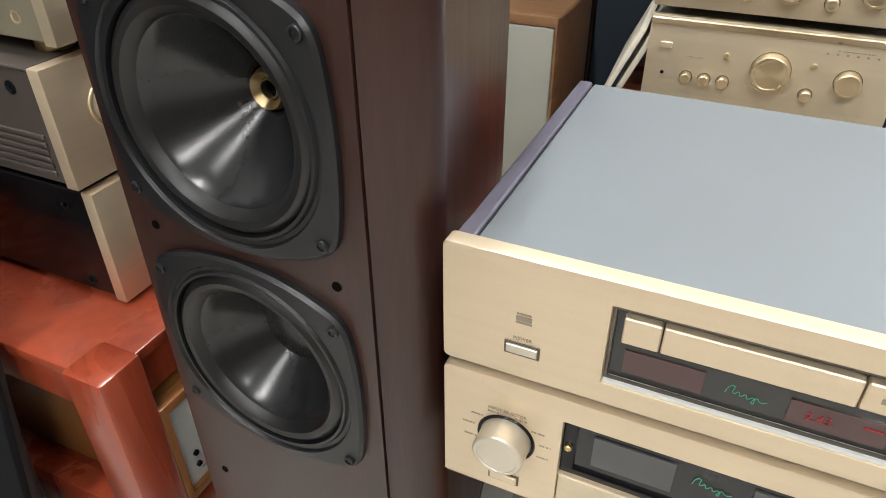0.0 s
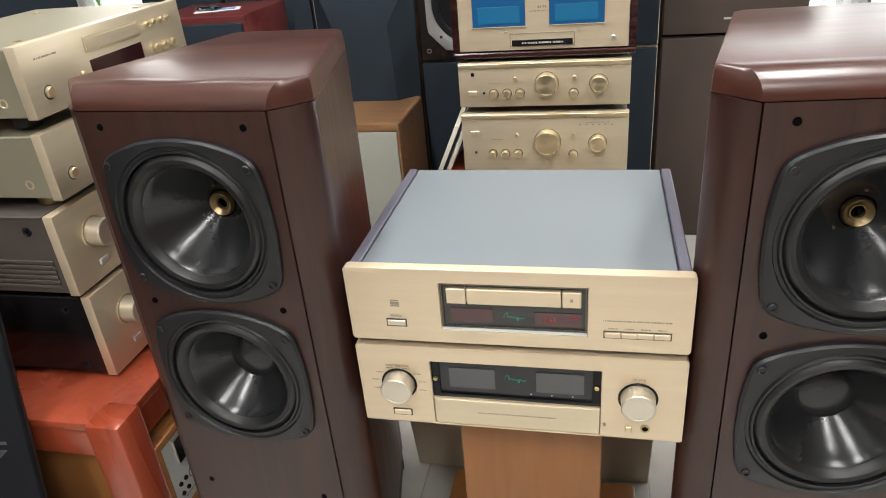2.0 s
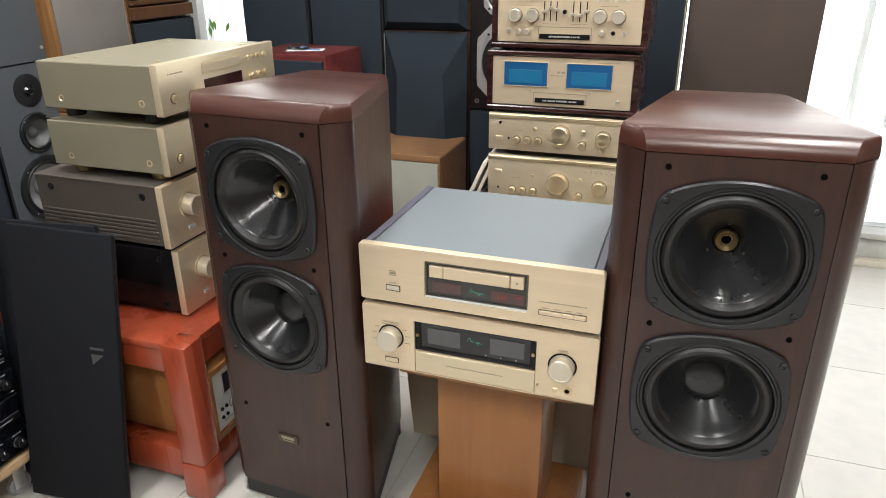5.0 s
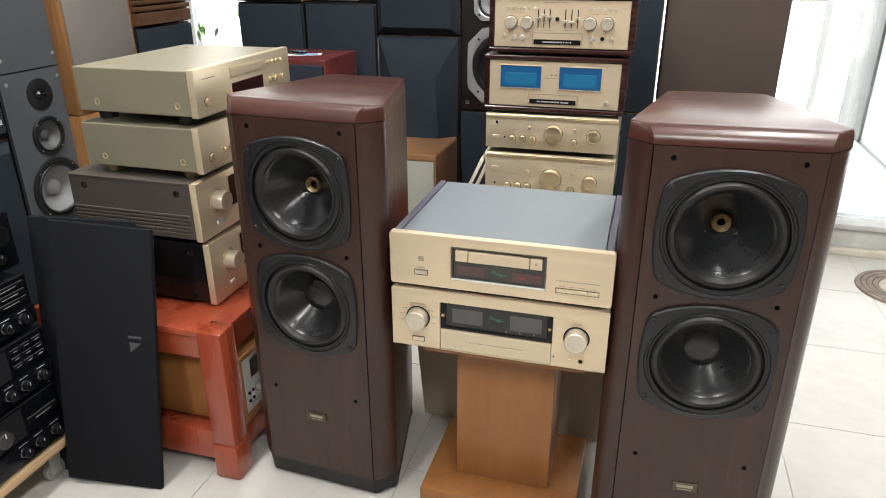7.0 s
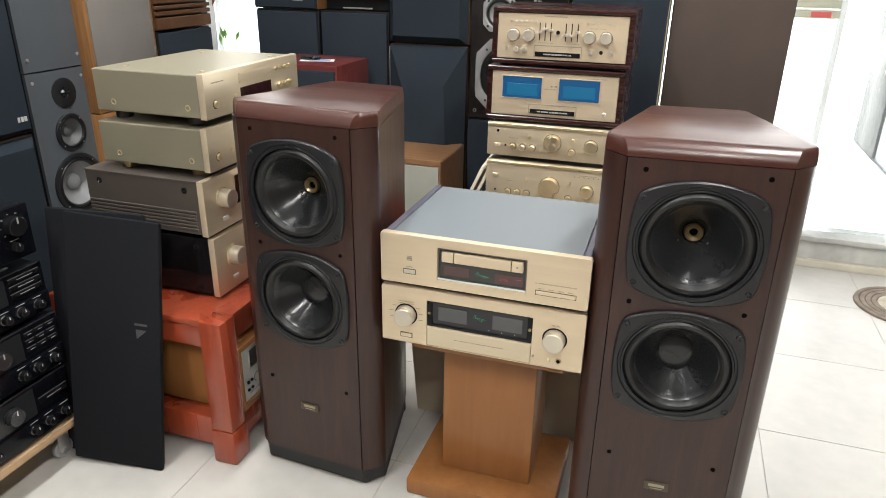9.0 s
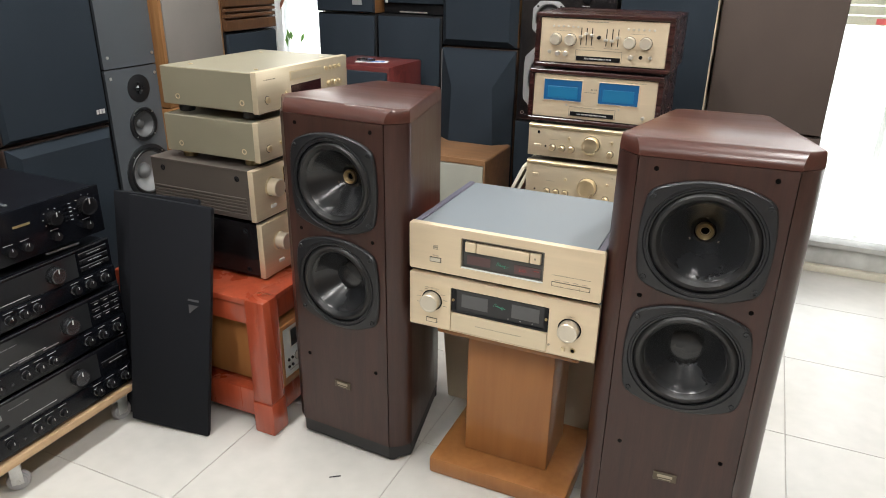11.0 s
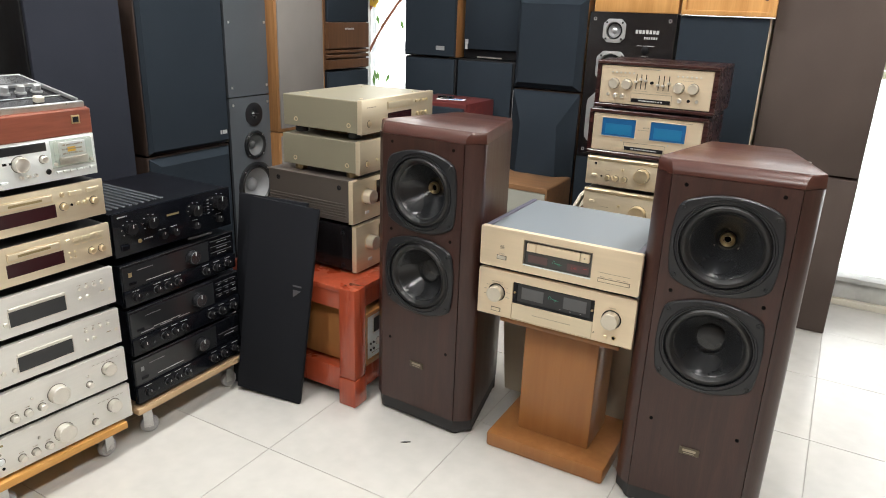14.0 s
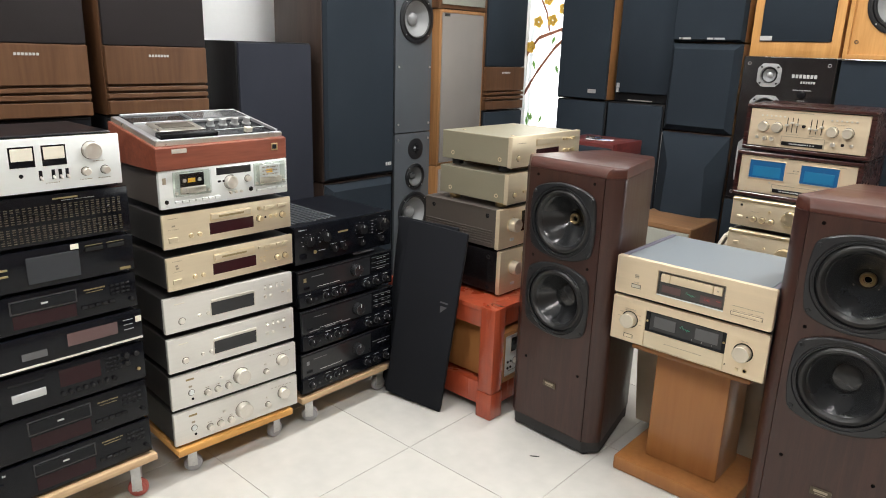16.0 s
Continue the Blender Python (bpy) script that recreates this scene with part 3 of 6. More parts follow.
def tower(m, label):
    s = thing("floorstanding_speaker", label, "loudspeaker", m, "pair of tapered floorstanding speakers")
    H, zb = 0.992, 0.052
    bw, D = 0.107, 0.376

    def plan(z, q=0.0, out=0.0, lip=0.0):
        """One level of the cabinet; q rounds front and sides over towards the top, out swells the corner."""
        yf, ins = R * q - lip, 0.004 * q
        (ax, ay), (bx, by) = (0.150 + 0.015 * q, 0.003 + yf + 0.004 * q), (0.1905 - ins, 0.047 + 0.004 * q)
        arc = []
        for k in range(7):
            u = k / 6
            swell = out * 4 * u * (1 - u)
            arc.append((ax + (bx - ax) * u + swell * 0.82, ay + (by - ay) * u - swell * 0.57, z))
        half = [(0.147 + 0.014 * q, yf, z), *arc, (0.1900 - ins, 0.054 + 0.004 * q, z), (bw - ins, D - 0.014 - 0.004 * q, z), (bw - 0.016 - ins, D - 0.008 * q, z)]
        return half + [(-x, y, h) for x, y, h in reversed(half)]

    R = 0.032
    shell = loft([plan(zb, out=0.0055), plan(H - R - 0.001, out=0.0055)])
    bmesh.ops.delete(shell, geom=[f for f in shell.faces if f.normal.y < -0.99 and abs(f.calc_center_median().x) < 0.01], context="FACES_ONLY")
    part("cabinet", shell, ROSE, s)
    rings = [plan(H - R, 0.0, 0.0, 0.0025)]
    for k in range(0, 9):
        a = k / 8 * math.pi / 2
        rings.append(plan(H - R + R * math.sin(a), 1 - math.cos(a)))
    part("cap", loft(rings), ROSE_TOP, s, "reddish solid wood cap with a rounded front edge")
    part("baffle", holed_baffle(0.2905, zb + 0.002, H - R - 0.0006, [(0, 0.797, 0.1085), (0, 0.527, 0.1085)], 0.014), ROSE, s, m=pose(0, -0.0024, 0))
    driver(s, 0.797, True).matrix_basis = pose(0, -0.0024, 0.797)
    driver(s, 0.527, False).matrix_basis = pose(0, -0.0024, 0.527)
    for x, z in ((-0.11, 0.938), (0.11, 0.938), (-0.11, 0.661), (0.11, 0.661), (-0.11, 0.284), (0.11, 0.284)):
        again_or("socket", ("sock",), lambda: lathe([(0.0050, 0), (0.0048, -0.0010), (0.0042, -0.0012), (0.0040, -0.0004), (0, -0.0004)], 24), HOLE, s, pose(x, -0.0026, z))
    bd = part("badge", box(-0.026, 0.026, -0.0062, -0.0015, 0.203, 0.224, 0.001, 1), DULLBRASS, s, "small worn brass badge")
    bar(bd, 0, 0.2165, 0.034, 0.007, INK, -0.0062)
    bar(bd, 0, 0.2085, 0.028, 0.002, INK, -0.0062)
    part("plinth", loft([[(x * 0.985, 0.003 + y * 0.985, 0.010) for x, y, z in plan(0)], [(x * 0.985, 0.003 + y * 0.985, zb) for x, y, z in plan(0)]]), RUBBER, s, "satin black plinth")
    for x, y in ((-0.14, 0.026), (0.14, 0.026), (-0.092, 0.342), (0.092, 0.342)):
        again_or("foot", ("tf",), lambda: lathe([(0, 0), (0.014, 0), (0.02, 0.006), (0.02, 0.024), (0, 0.024)], 24), RUBBER, s, pose(x, y, 0, 90, 0, 0))
    return s


tower(pose(-0.408, 0.407, 0, 0, 0, -3.4), "dark rosewood floorstanding speaker with two bare drivers, by the red table")
tower(pose(0.463, 0.399, 0, 0, 0, 3.3), "dark rosewood floorstanding speaker with two bare drivers, by the window")

# ---- pedestal with disc player and amplifier ----
ped = thing("pedestal", "orange-brown stained wooden pedestal on a wide plinth", "pedestal", pose(0.046, 0.41, 0))
part("plinth", box(-0.192, 0.192, 0, 0.31, 0, 0.051, 0.009), PEDWOOD, ped)
part("column", box(-0.117, 0.117, 0.078, 0.255, 0.051, 0.428, 0.004), PEDWOOD, ped)
part("top_board", box(-0.185, 0.185, 0.03, 0.30, 0.428, 0.444, 0.005), PEDWOOD, ped)
st = thing("stand", "tan laminated stand with slanting sides behind the pedestal", "stand", pose(0.046, 0.771, 0))
part("panel", prism([(-0.292, 0.0), (0.222, 0.0), (0.240, 0.46), (-0.330, 0.46)], 0, 0.10, 0.002), TAN, st)


def disc_player(m):
    u = thing("disc_player", "champagne gold disc player with a blue-grey lid, on the amplifier", "disc player", m)
    W, H, D, f = 0.472, 0.120, 0.375, 0.008
    wz0, wz1 = 0.022, 0.098
    part("faceplate", plate(W, H, 0.016, [(-0.100, 0.101, wz0, wz1)], 0.0022, corner=0.006), GOLD, u, "champagne gold front panel", pose(0, 0, f))
    part("body", box(-0.214, 0.214, 0.016, D, f + 0.004, f + H - 0.003, 0.002, 1), SLATE, u, "blue-grey painted lid")
    for sx in (-1, 1):
        part("side_rail", box(min(sx * 0.2155, sx * 0.231), max(sx * 0.2155, sx * 0.231), 0.016, D, f + 0.004, f + H - 0.001, 0.002, 1), SLATE_SIDE, u)
    part("window", box(-0.100, 0.101, 0.009, 0.015, f + wz0, f + wz1), DISPLAY, u, "smoked display window")
    part("window_frame", plate(0.2005, wz1 - wz0 - 0.0005, 0.004, [(-0.097, 0.098, wz0 + 0.004, wz1 - 0.004)], 0.0005, -0.09975, wz0 + 0.0003), BEZEL, u, m=pose(0, 0.004, f))
    part("ledge", box(-0.0995, 0.1005, 0.0015, 0.009, f + wz0 + 0.0003, f + wz0 + 0.0035), PALEFACE, u)
    part("disc_drawer", box(-0.062, 0.066, 0.001, 0.010, f + 0.066, f + 0.090, 0.001, 1), GOLD, u, "gold disc drawer front")
    part("button", box(-0.0905, -0.0635, 0.001, 0.010, f + 0.066, f + 0.090, 0.001, 1), GOLD, u)
    part("button", box(0.0675, 0.0925, 0.001, 0.010, f + 0.066, f + 0.090, 0.001, 1), GOLD, u)
    bar(u, 0.08, f + 0.078, 0.004, 0.004, INK, 0.001)
    part("display", box(-0.087, -0.028, 0.0075, 0.0095, f + 0.033, f + 0.055), RUST_PANE, u, "reddish numeral display")
    part("display", box(0.030, 0.093, 0.0075, 0.0095, f + 0.031, f + 0.053), RUST_PANE, u, "reddish numeral display")
    words("digits", "2.43.", 0.051, f + 0.042, 0.010, REDLED, u, 0.0068)
    bar(u, 0.083, f + 0.046, 0.012, 0.0012, REDLED, 0.0072, "indicator")
    script(u, 0.002, f + 0.044, 0.029, 0.0068)
    bar(u, -0.1655, f + 0.064, 0.013, 0.0045, INK)
    bar(u, -0.1655, f + 0.0685, 0.012, 0.0015, INK)
    bar(u, -0.1655, f + 0.0595, 0.013, 0.0015, INK)
    words("lettering", "POWER", -0.1655, f + 0.043, 0.0046, INK, u)
    part("button_well", plate(0.030, 0.013, 0.002, [(-0.0132, 0.0132, 0.0016, 0.0114)], 0.0004), DARKRING, u, m=pose(-0.1655, -0.0012, f + 0.0255))
    button(u, -0.1655, f + 0.032, 0.0262, 0.0088, CREAMKNOB, 0, 0.0025)
    lettering(u, 0.165, f + 0.050, 0.088, 0.0020, INK)
    part("button_well", plate(0.088, 0.0115, 0.002, [(-0.0428, 0.0428, 0.0012, 0.0103)], 0.0004), DARKRING, u, m=pose(0.166, -0.0012, f + 0.0225))
    for k in range(4):
        button(u, 0.166 - 0.0318 + 0.0212 * k, f + 0.0283, 0.0202, 0.008, GOLD, 0, 0.0030)
        lettering(u, 0.166 - 0.0318 + 0.0212 * k, f + 0.038, 0.012, 0.0018, INK)
    feet(u, 0.44, D, f, 0.022, BLACKCASE, 0.05, 0.016)
    return u


def script(parent, x, z, w, y):
    """A green flourish standing in for the maker's mark."""
    c = bpy.data.curves.new("mark", "CURVE")
    c.dimensions, c.bevel_depth, c.bevel_resolution = "3D", w * 0.011, 1
    sp = c.splines.new("BEZIER")
    r = random.Random(3)
    pts = [(-0.5, -0.06), (-0.44, 0.2), (-0.33, 0.3), (-0.3, 0.0), (-0.18, 0.1), (-0.14, -0.04), (-0.02, 0.06), (0.04, -0.08), (0.16, 0.02), (0.16, -0.22), (0.24, 0.04), (0.34, -0.08), (0.5, -0.02)]
    sp.bezier_points.add(len(pts) - 1)
    for p, (a, b) in zip(sp.bezier_points, pts):
        p.co = (x + a * w, y, z + b * w * 0.8)
        p.handle_left_type = p.handle_right_type = "AUTO"
    tmp = bpy.data.objects.new("mark", c)
    me = bpy.data.meshes.new_from_object(tmp)
    bpy.data.objects.remove(tmp)
    me.materials.clear()
    me.materials.append(GREENINK)
    ob = new("emblem", me)
    ob.parent = parent
    tagged(ob, "glowing green flourish")
    return ob


def amplifier(m):
    u = thing("amplifier", "champagne gold integrated amplifier with two knobs, on the wooden pedestal", "amplifier", m)
    W, H, D, f = 0.472, 0.144, 0.40, 0.016
    part("faceplate", plate(W, H, 0.016, [(-0.1245, 0.1215, 0.0025, 0.118)], 0.0018, corner=0.006), GOLD, u, "champagne gold front panel", pose(0, 0, f))
    part("body", box(-0.222, 0.222, 0.016, D, f + 0.003, f + H - 0.006, 0.003, 1), BLACKCASE, u)
    part("window", box(-0.1245, 0.1215, 0.008, 0.0155, f + 0.052, f + 0.118), SMOKE, u, "smoked power meter window")
    part("window_frame", plate(0.2455, 0.0655, 0.003, [(-0.1125, 0.1095, 0.0585, 0.1145)], 0.0005, -0.1243, 0.0523), BLACKFACE, u, m=pose(0, 0.0045, f))
    part("cross_rail", box(-0.1243, 0.1213, 0.0006, 0.012, f + 0.0501, f + 0.052), GOLD, u)
    part("sub_panel", box(-0.1237, 0.1207, 0.0008, 0.012, f + 0.0032, f + 0.0498, 0.001, 1), GOLD2, u, "drop-down gold control flap")
    lettering(u, 0.0, f + 0.028, 0.115, 0.002, INK, 0.0008)
    part("meter", box(-0.098, -0.030, 0.006, 0.0085, f + 0.070, f + 0.105), SMOKE_PANE, u, "grey power meter")
    part("meter", box(0.030, 0.098, 0.006, 0.0085, f + 0.070, f + 0.105), SMOKE_PANE, u, "grey power meter")
    script(u, 0.0, f + 0.090, 0.031, 0.0066)
    for x in (-0.1185, 0.1155):
        knob(u, x, f + 0.086, 0.0035, 0.004, BRASS, 0.005, "bolt", n=16)
    for x in (0.022, 0.052, 0.082):
        bar(u, x, f + 0.064, 0.0018, 0.0018, PALEINK, 0.0078, "indicator")
    for x in (-0.1745, 0.172):
        part("knob_collar", lathe([(0.0275, -0.0002), (0.0270, -0.0016), (0.0245, -0.0012), (0.0243, 0.0)], 48), BLACKFACE, u, m=pose(x, 0, f + 0.075))
        knob(u, x, f + 0.075, 0.0235, 0.024, CREAMKNOB, 0, n=56)
        words("lettering", "INPUT SELECTOR" if x < 0 else "VOLUME", x, f + 0.108, 0.0046, INK, u)
    for k, a in enumerate((200, 170, 140, 110, 70, 40, 10, -20)):
        lettering(u, -0.1745 + 0.037 * math.cos(radians(a)), f + 0.075 + 0.030 * math.sin(radians(a)), 0.011, 0.0016, INK, 0, k)
    part("button_well", plate(0.030, 0.0125, 0.002, [(-0.0132, 0.0132, 0.0014, 0.0111)], 0.0004), DARKRING, u, m=pose(-0.1745, -0.0012, f + 0.0145))
    button(u, -0.1745, f + 0.0207, 0.0262, 0.0088, GOLD, 0, 0.0025)
    knob(u, 0.127, f + 0.0255, 0.0022, 0.004, INK, 0, "lever", n=12)
    button(u, 0.161, f + 0.021, 0.0085, 0.0085, GOLDKNOB, 0, 0.004)
    part("headphone_socket", lathe([(0.0066, 0), (0.0064, -0.002), (0.0046, -0.0022), (0.0044, -0.0010)], 24), BRASS, u, m=pose(0.184, 0, f + 0.022))
    part("socket_hole", lathe([(0.0046, -0.0008), (0.0040, -0.0011), (0, -0.0011)], 20), HOLE, u, m=pose(0.184, 0, f + 0.022))
    feet(u, 0.42, D, f, 0.024, BLACKCASE, 0.05, 0.016)
    return u


amplifier(pose(0.0365, 0.405, 0.444))
disc_player(pose(0.0365, 0.404, 0.606))

# ---- hi-fi units ----


class Unit:
    """A hi-fi unit facing -y: case, front panel and feet; controls are added one by one, u along the panel from its middle, v up from its foot."""

    def __init__(self, name, label, category, w, h, d, face, case, m, foot=0.012, group="", holes=(), t=0.009, footmat=None, over=0.004, bevel=0.0016, r=0.019):
        self.ob = thing(name, label, category, m, group)
        self.w, self.h, self.d, self.f = w, h, d, foot
        part("faceplate", plate(w, h - foot, t, [(a, b, c, e) for a, b, c, e in holes], bevel), face, self.ob, m=pose(0, 0, foot))
        part("case", box(-w / 2 + over, w / 2 - over, t, d, foot + 0.003, h - 0.003, 0.002, 1), case, self.ob)
        feet(self.ob, w, d, foot, r, footmat or BLACKCASE, 0.045, t)

    def knob(self, u, v, r, l, mat, mark=None, n=32, y=0.0):
        return knob(self.ob, u, self.f + v, r, l, mat, y, mark=mark, n=n)

    def button(self, u, v, w, h, mat, d=0.003, y=0.0):
        return button(self.ob, u, self.f + v, w, h, mat, y, d)

    def bar(self, u, v, w, h, mat, y=0.0):
        return bar(self.ob, u, self.f + v, w, h, mat, y)

    def text(self, u, v, w, h, mat, y=0.0, seed=0):
        return lettering(self.ob, u, self.f + v, w, h, mat, y, seed)

    def window(self, u0, u1, v0, v1, mat, name="display", rim=None, y=0.0, label=""):
        f = self.f
        ob = part(name, box(u0, u1, y - 0.0012, y + 0.001, f + v0, f + v1, 0.0004, 1), mat, self.ob, label)
        if rim:
            part("display_frame", plate(u1 - u0 + 0.005, v1 - v0 + 0.005, 0.0035, [(u0, u1, v0, v1)], 0.0004, u0 - 0.0025, v0 - 0.0025), rim, self.ob, m=pose(0, y - 0.0025, f))
        return ob

    def slot(self, u0, u1, v0, v1, mat, trim):
        f = self.f
        part("disc_drawer", box(u0, u1, -0.003, 0.001, f + v0, f + v1, 0.0008, 1), mat, self.ob)
        part("drawer_trim", plate(u1 - u0 + 0.006, v1 - v0 + 0.006, 0.0025, [(u0, u1, v0, v1)], 0.0004, u0 - 0.003, v0 - 0.003), trim, self.ob, m=pose(0, -0.0022, f))


def caster(parent, x, y, turn, top, wheel):
    c = thing_part("caster", parent, pose(x, y, 0, 0, 0, turn))
    part("plate", box(-0.022, 0.022, -0.022, 0.022, top - 0.004, top, 0.001, 1), STEEL, c)
    bm = box(-0.017, -0.0145, -0.020, 0.008, 0.024, top - 0.004)
    box(0.0145, 0.017, -0.020, 0.008, 0.024, top - 0.004, bm=bm)
    box(-0.017, 0.017, -0.012, 0.012, top - 0.009, top - 0.004, bm=bm)
    part("fork", bm, STEEL, c)
    part("wheel", lathe([(0, -0.011), (0.019, -0.011), (0.021, -0.009), (0.0265, -0.0095), (0.029, -0.005), (0.029, 0.005), (0.0265, 0.0095), (0.021, 0.009), (0.019, 0.011), (0, 0.011)], 32), wheel, c, m=pose(0, -0.008, 0.029, 0, 0, 90))
    part("axle", lathe([(0, -0.019), (0.006, -0.019), (0.006, 0.019), (0, 0.019)], 12), STEEL, c, m=pose(0, -0.008, 0.029, 0, 0, 90))


def dolly(m, w, d, top, thick, mat, wheel, label, turns, front=None):
    o = thing("dolly", label, "dolly", m, "stack dollies")
    part("board", box(-w / 2, w / 2, -0.012, d, top - thick, top, 0.003), mat, o)
    for (x, y), a in zip(((-w / 2 + 0.055, 0.035), (w / 2 - 0.055, 0.035), (-w / 2 + 0.055, d - 0.06), (w / 2 - 0.055, d - 0.06)), turns):
        caster(o, x, y, a, top - thick, front if front and x > 0 and y < 0.1 else wheel)
    return o


def face_east(x, y, z, turn=0.0):
    return pose(x, y, z, 0, 0, 90 + turn)


# ---- stack of silver and gold units on an orange dolly ----
AX, AY = -1.072, -0.397
dolly(face_east(AX, AY - 0.022, 0, -3), 0.41, 0.36, 0.110, 0.023, ORANGE_PLY, GREYWHEEL, "orange wooden dolly board on four grey casters", (70, 100, 20, 60))


def silver_amp(m):
    u = Unit("amplifier", "silver integrated amplifier with one large turned knob", "amplifier", 0.434, 0.118, 0.36, SILVER, SILVERCASE, m, 0.010, "silver units in the stack", t=0.014)
    for k in (-0.104, -0.069, -0.033):
        u.knob(k, 0.030, 0.0095, 0.014, SILVERKNOB)
        u.text(k, 0.047, 0.012, 0.002, INK)
    u.knob(0.012, 0.050, 0.0255, 0.024, SILVERKNOB, n=48)
    u.knob(0.161, 0.062, 0.0185, 0.020, SILVERKNOB, n=40)
    u.knob(0.102, 0.036, 0.0085, 0.013, SILVERKNOB)
    u.knob(0.100, 0.062, 0.0032, 0.004, SILVERKNOB, n=14)
    u.knob(-0.055, 0.066, 0.0038, 0.005, SILVERKNOB, n=14)
    u.knob(-0.155, 0.045, 0.0085, 0.004, PALEFACE, n=24)
    u.knob(-0.152, 0.023, 0.0042, 0.002, BLACKKNOB, n=14)
    u.bar(-0.157, 0.090, 0.026, 0.006, GOLDINK)
    u.bar(-0.157, 0.066, 0.011, 0.006, INK)
    for k in range(6):
        u.text(0.12 + 0.014 * k, 0.088, 0.008, 0.0014, INK)


def silver_player(m):
    u = Unit("disc_player", "silver disc player with a wide dark display window", "disc player", 0.434, 0.118, 0.34, SILVER, SILVERCASE, m, 0.010, "silver units in the stack", t=0.014)
    u.window(-0.072, 0.074, 0.026, 0.068, SMOKE, rim=SILVERKNOB, label="dark display window")
    part("disc_drawer", box(-0.072, 0.074, -0.004, 0.001, u.f + 0.0705, u.f + 0.077, 0.001, 1), SILVERKNOB, u.ob)
    u.knob(-0.165, 0.032, 0.0095, 0.005, SILVERKNOB, n=28)
    for k in (-0.110, -0.083):
        u.knob(k, 0.038, 0.0058, 0.005, SILVERKNOB, n=20)
    for k in range(4):
        u.knob(0.115 + 0.0215 * k, 0.072, 0.0045, 0.005, SILVERKNOB, n=18)
        u.text(0.115 + 0.0215 * k, 0.082, 0.010, 0.0014, INK)
    for k in range(2):
        u.knob(0.115 + 0.0215 * k, 0.044, 0.0055, 0.005, SILVERKNOB, n=18)
    u.bar(0.180, 0.047, 0.012, 0.003, INK)
    u.bar(0.203, 0.046, 0.009, 0.009, CREAM)
    u.bar(-0.17, 0.088, 0.030, 0.003, CREAM)


silver_amp(face_east(AX + 0.004, AY - 0.012, 0.110, -4))
silver_amp(face_east(AX + 0.002, AY - 0.012, 0.231, -4))
silver_player(face_east(AX, AY - 0.012, 0.355, -3))
silver_player(face_east(AX, AY - 0.014, 0.483, -3))


def gold_player(m, plain, label):
    u = Unit("disc_player", label, "disc player", 0.434, 0.112, 0.32, GOLD2, SILVERCASE, m, 0.012, "gold disc players in the stack", footmat=BRASS)
    u.slot(-0.066, 0.068, 0.066, 0.083, GOLD2, GOLDKNOB)
    u.bar(0.0, 0.0745, 0.085, 0.006, GOLDINK, -0.003)
    u.window(-0.073, 0.077, 0.022, 0.057, SMOKE_RED, label="dark red display window")
    u.button(-0.188, 0.026, 0.028, 0.015, GOLD2, 0.004)
    for k in (-0.133, -0.106):
        u.knob(k, 0.030, 0.0068, 0.005, GOLDKNOB, n=20)
    u.text(-0.185, 0.088, 0.03, 0.002, INK)
    u.bar(-0.185, 0.066, 0.010, 0.005, INK)
    u.text(-0.185, 0.056, 0.03, 0.0016, INK)
    if plain:
        u.knob(0.098, 0.046, 0.0092, 0.012, GOLDKNOB)
        u.knob(0.184, 0.046, 0.0092, 0.012, GOLDKNOB)
        u.knob(0.098, 0.078, 0.0062, 0.004, GOLDKNOB, n=18)
        u.knob(0.121, 0.046, 0.0035, 0.002, BLACKKNOB, n=12)
        for k in (0.140, 0.160):
            u.knob(k, 0.046, 0.0058, 0.004, GOLDKNOB, n=18)
        for k in (0.134, 0.184):
            u.button(k, 0.077, 0.036, 0.011, GOLD2, 0.004)
    else:
        u.knob(0.156, 0.034, 0.0088, 0.012, GOLDKNOB)
        u.knob(0.186, 0.034, 0.0088, 0.012, GOLDKNOB)
        for k in range(4):
            u.button(0.116 + 0.0235 * k, 0.077, 0.018, 0.010, GOLD2, 0.004)
            u.bar(0.116 + 0.0235 * k, 0.062, 0.016, 0.003, GOLDKNOB)
        for k in range(2):
            for j in range(2):
                u.knob(0.094 + 0.014 * k, 0.030 + 0.014 * j, 0.003, 0.003, GOLDKNOB, n=12)
        u.button(0.092, 0.077, 0.012, 0.010, GOLD2, 0.004)
        u.bar(-0.187, 0.074, 0.008, 0.005, INK)


gold_player(face_east(AX - 0.003, AY + 0.002, 0.613), False, "gold disc player with brass feet and a row of square buttons")
gold_player(face_east(AX - 0.005, AY, 0.739), True, "gold disc player with brass feet and two wide buttons")


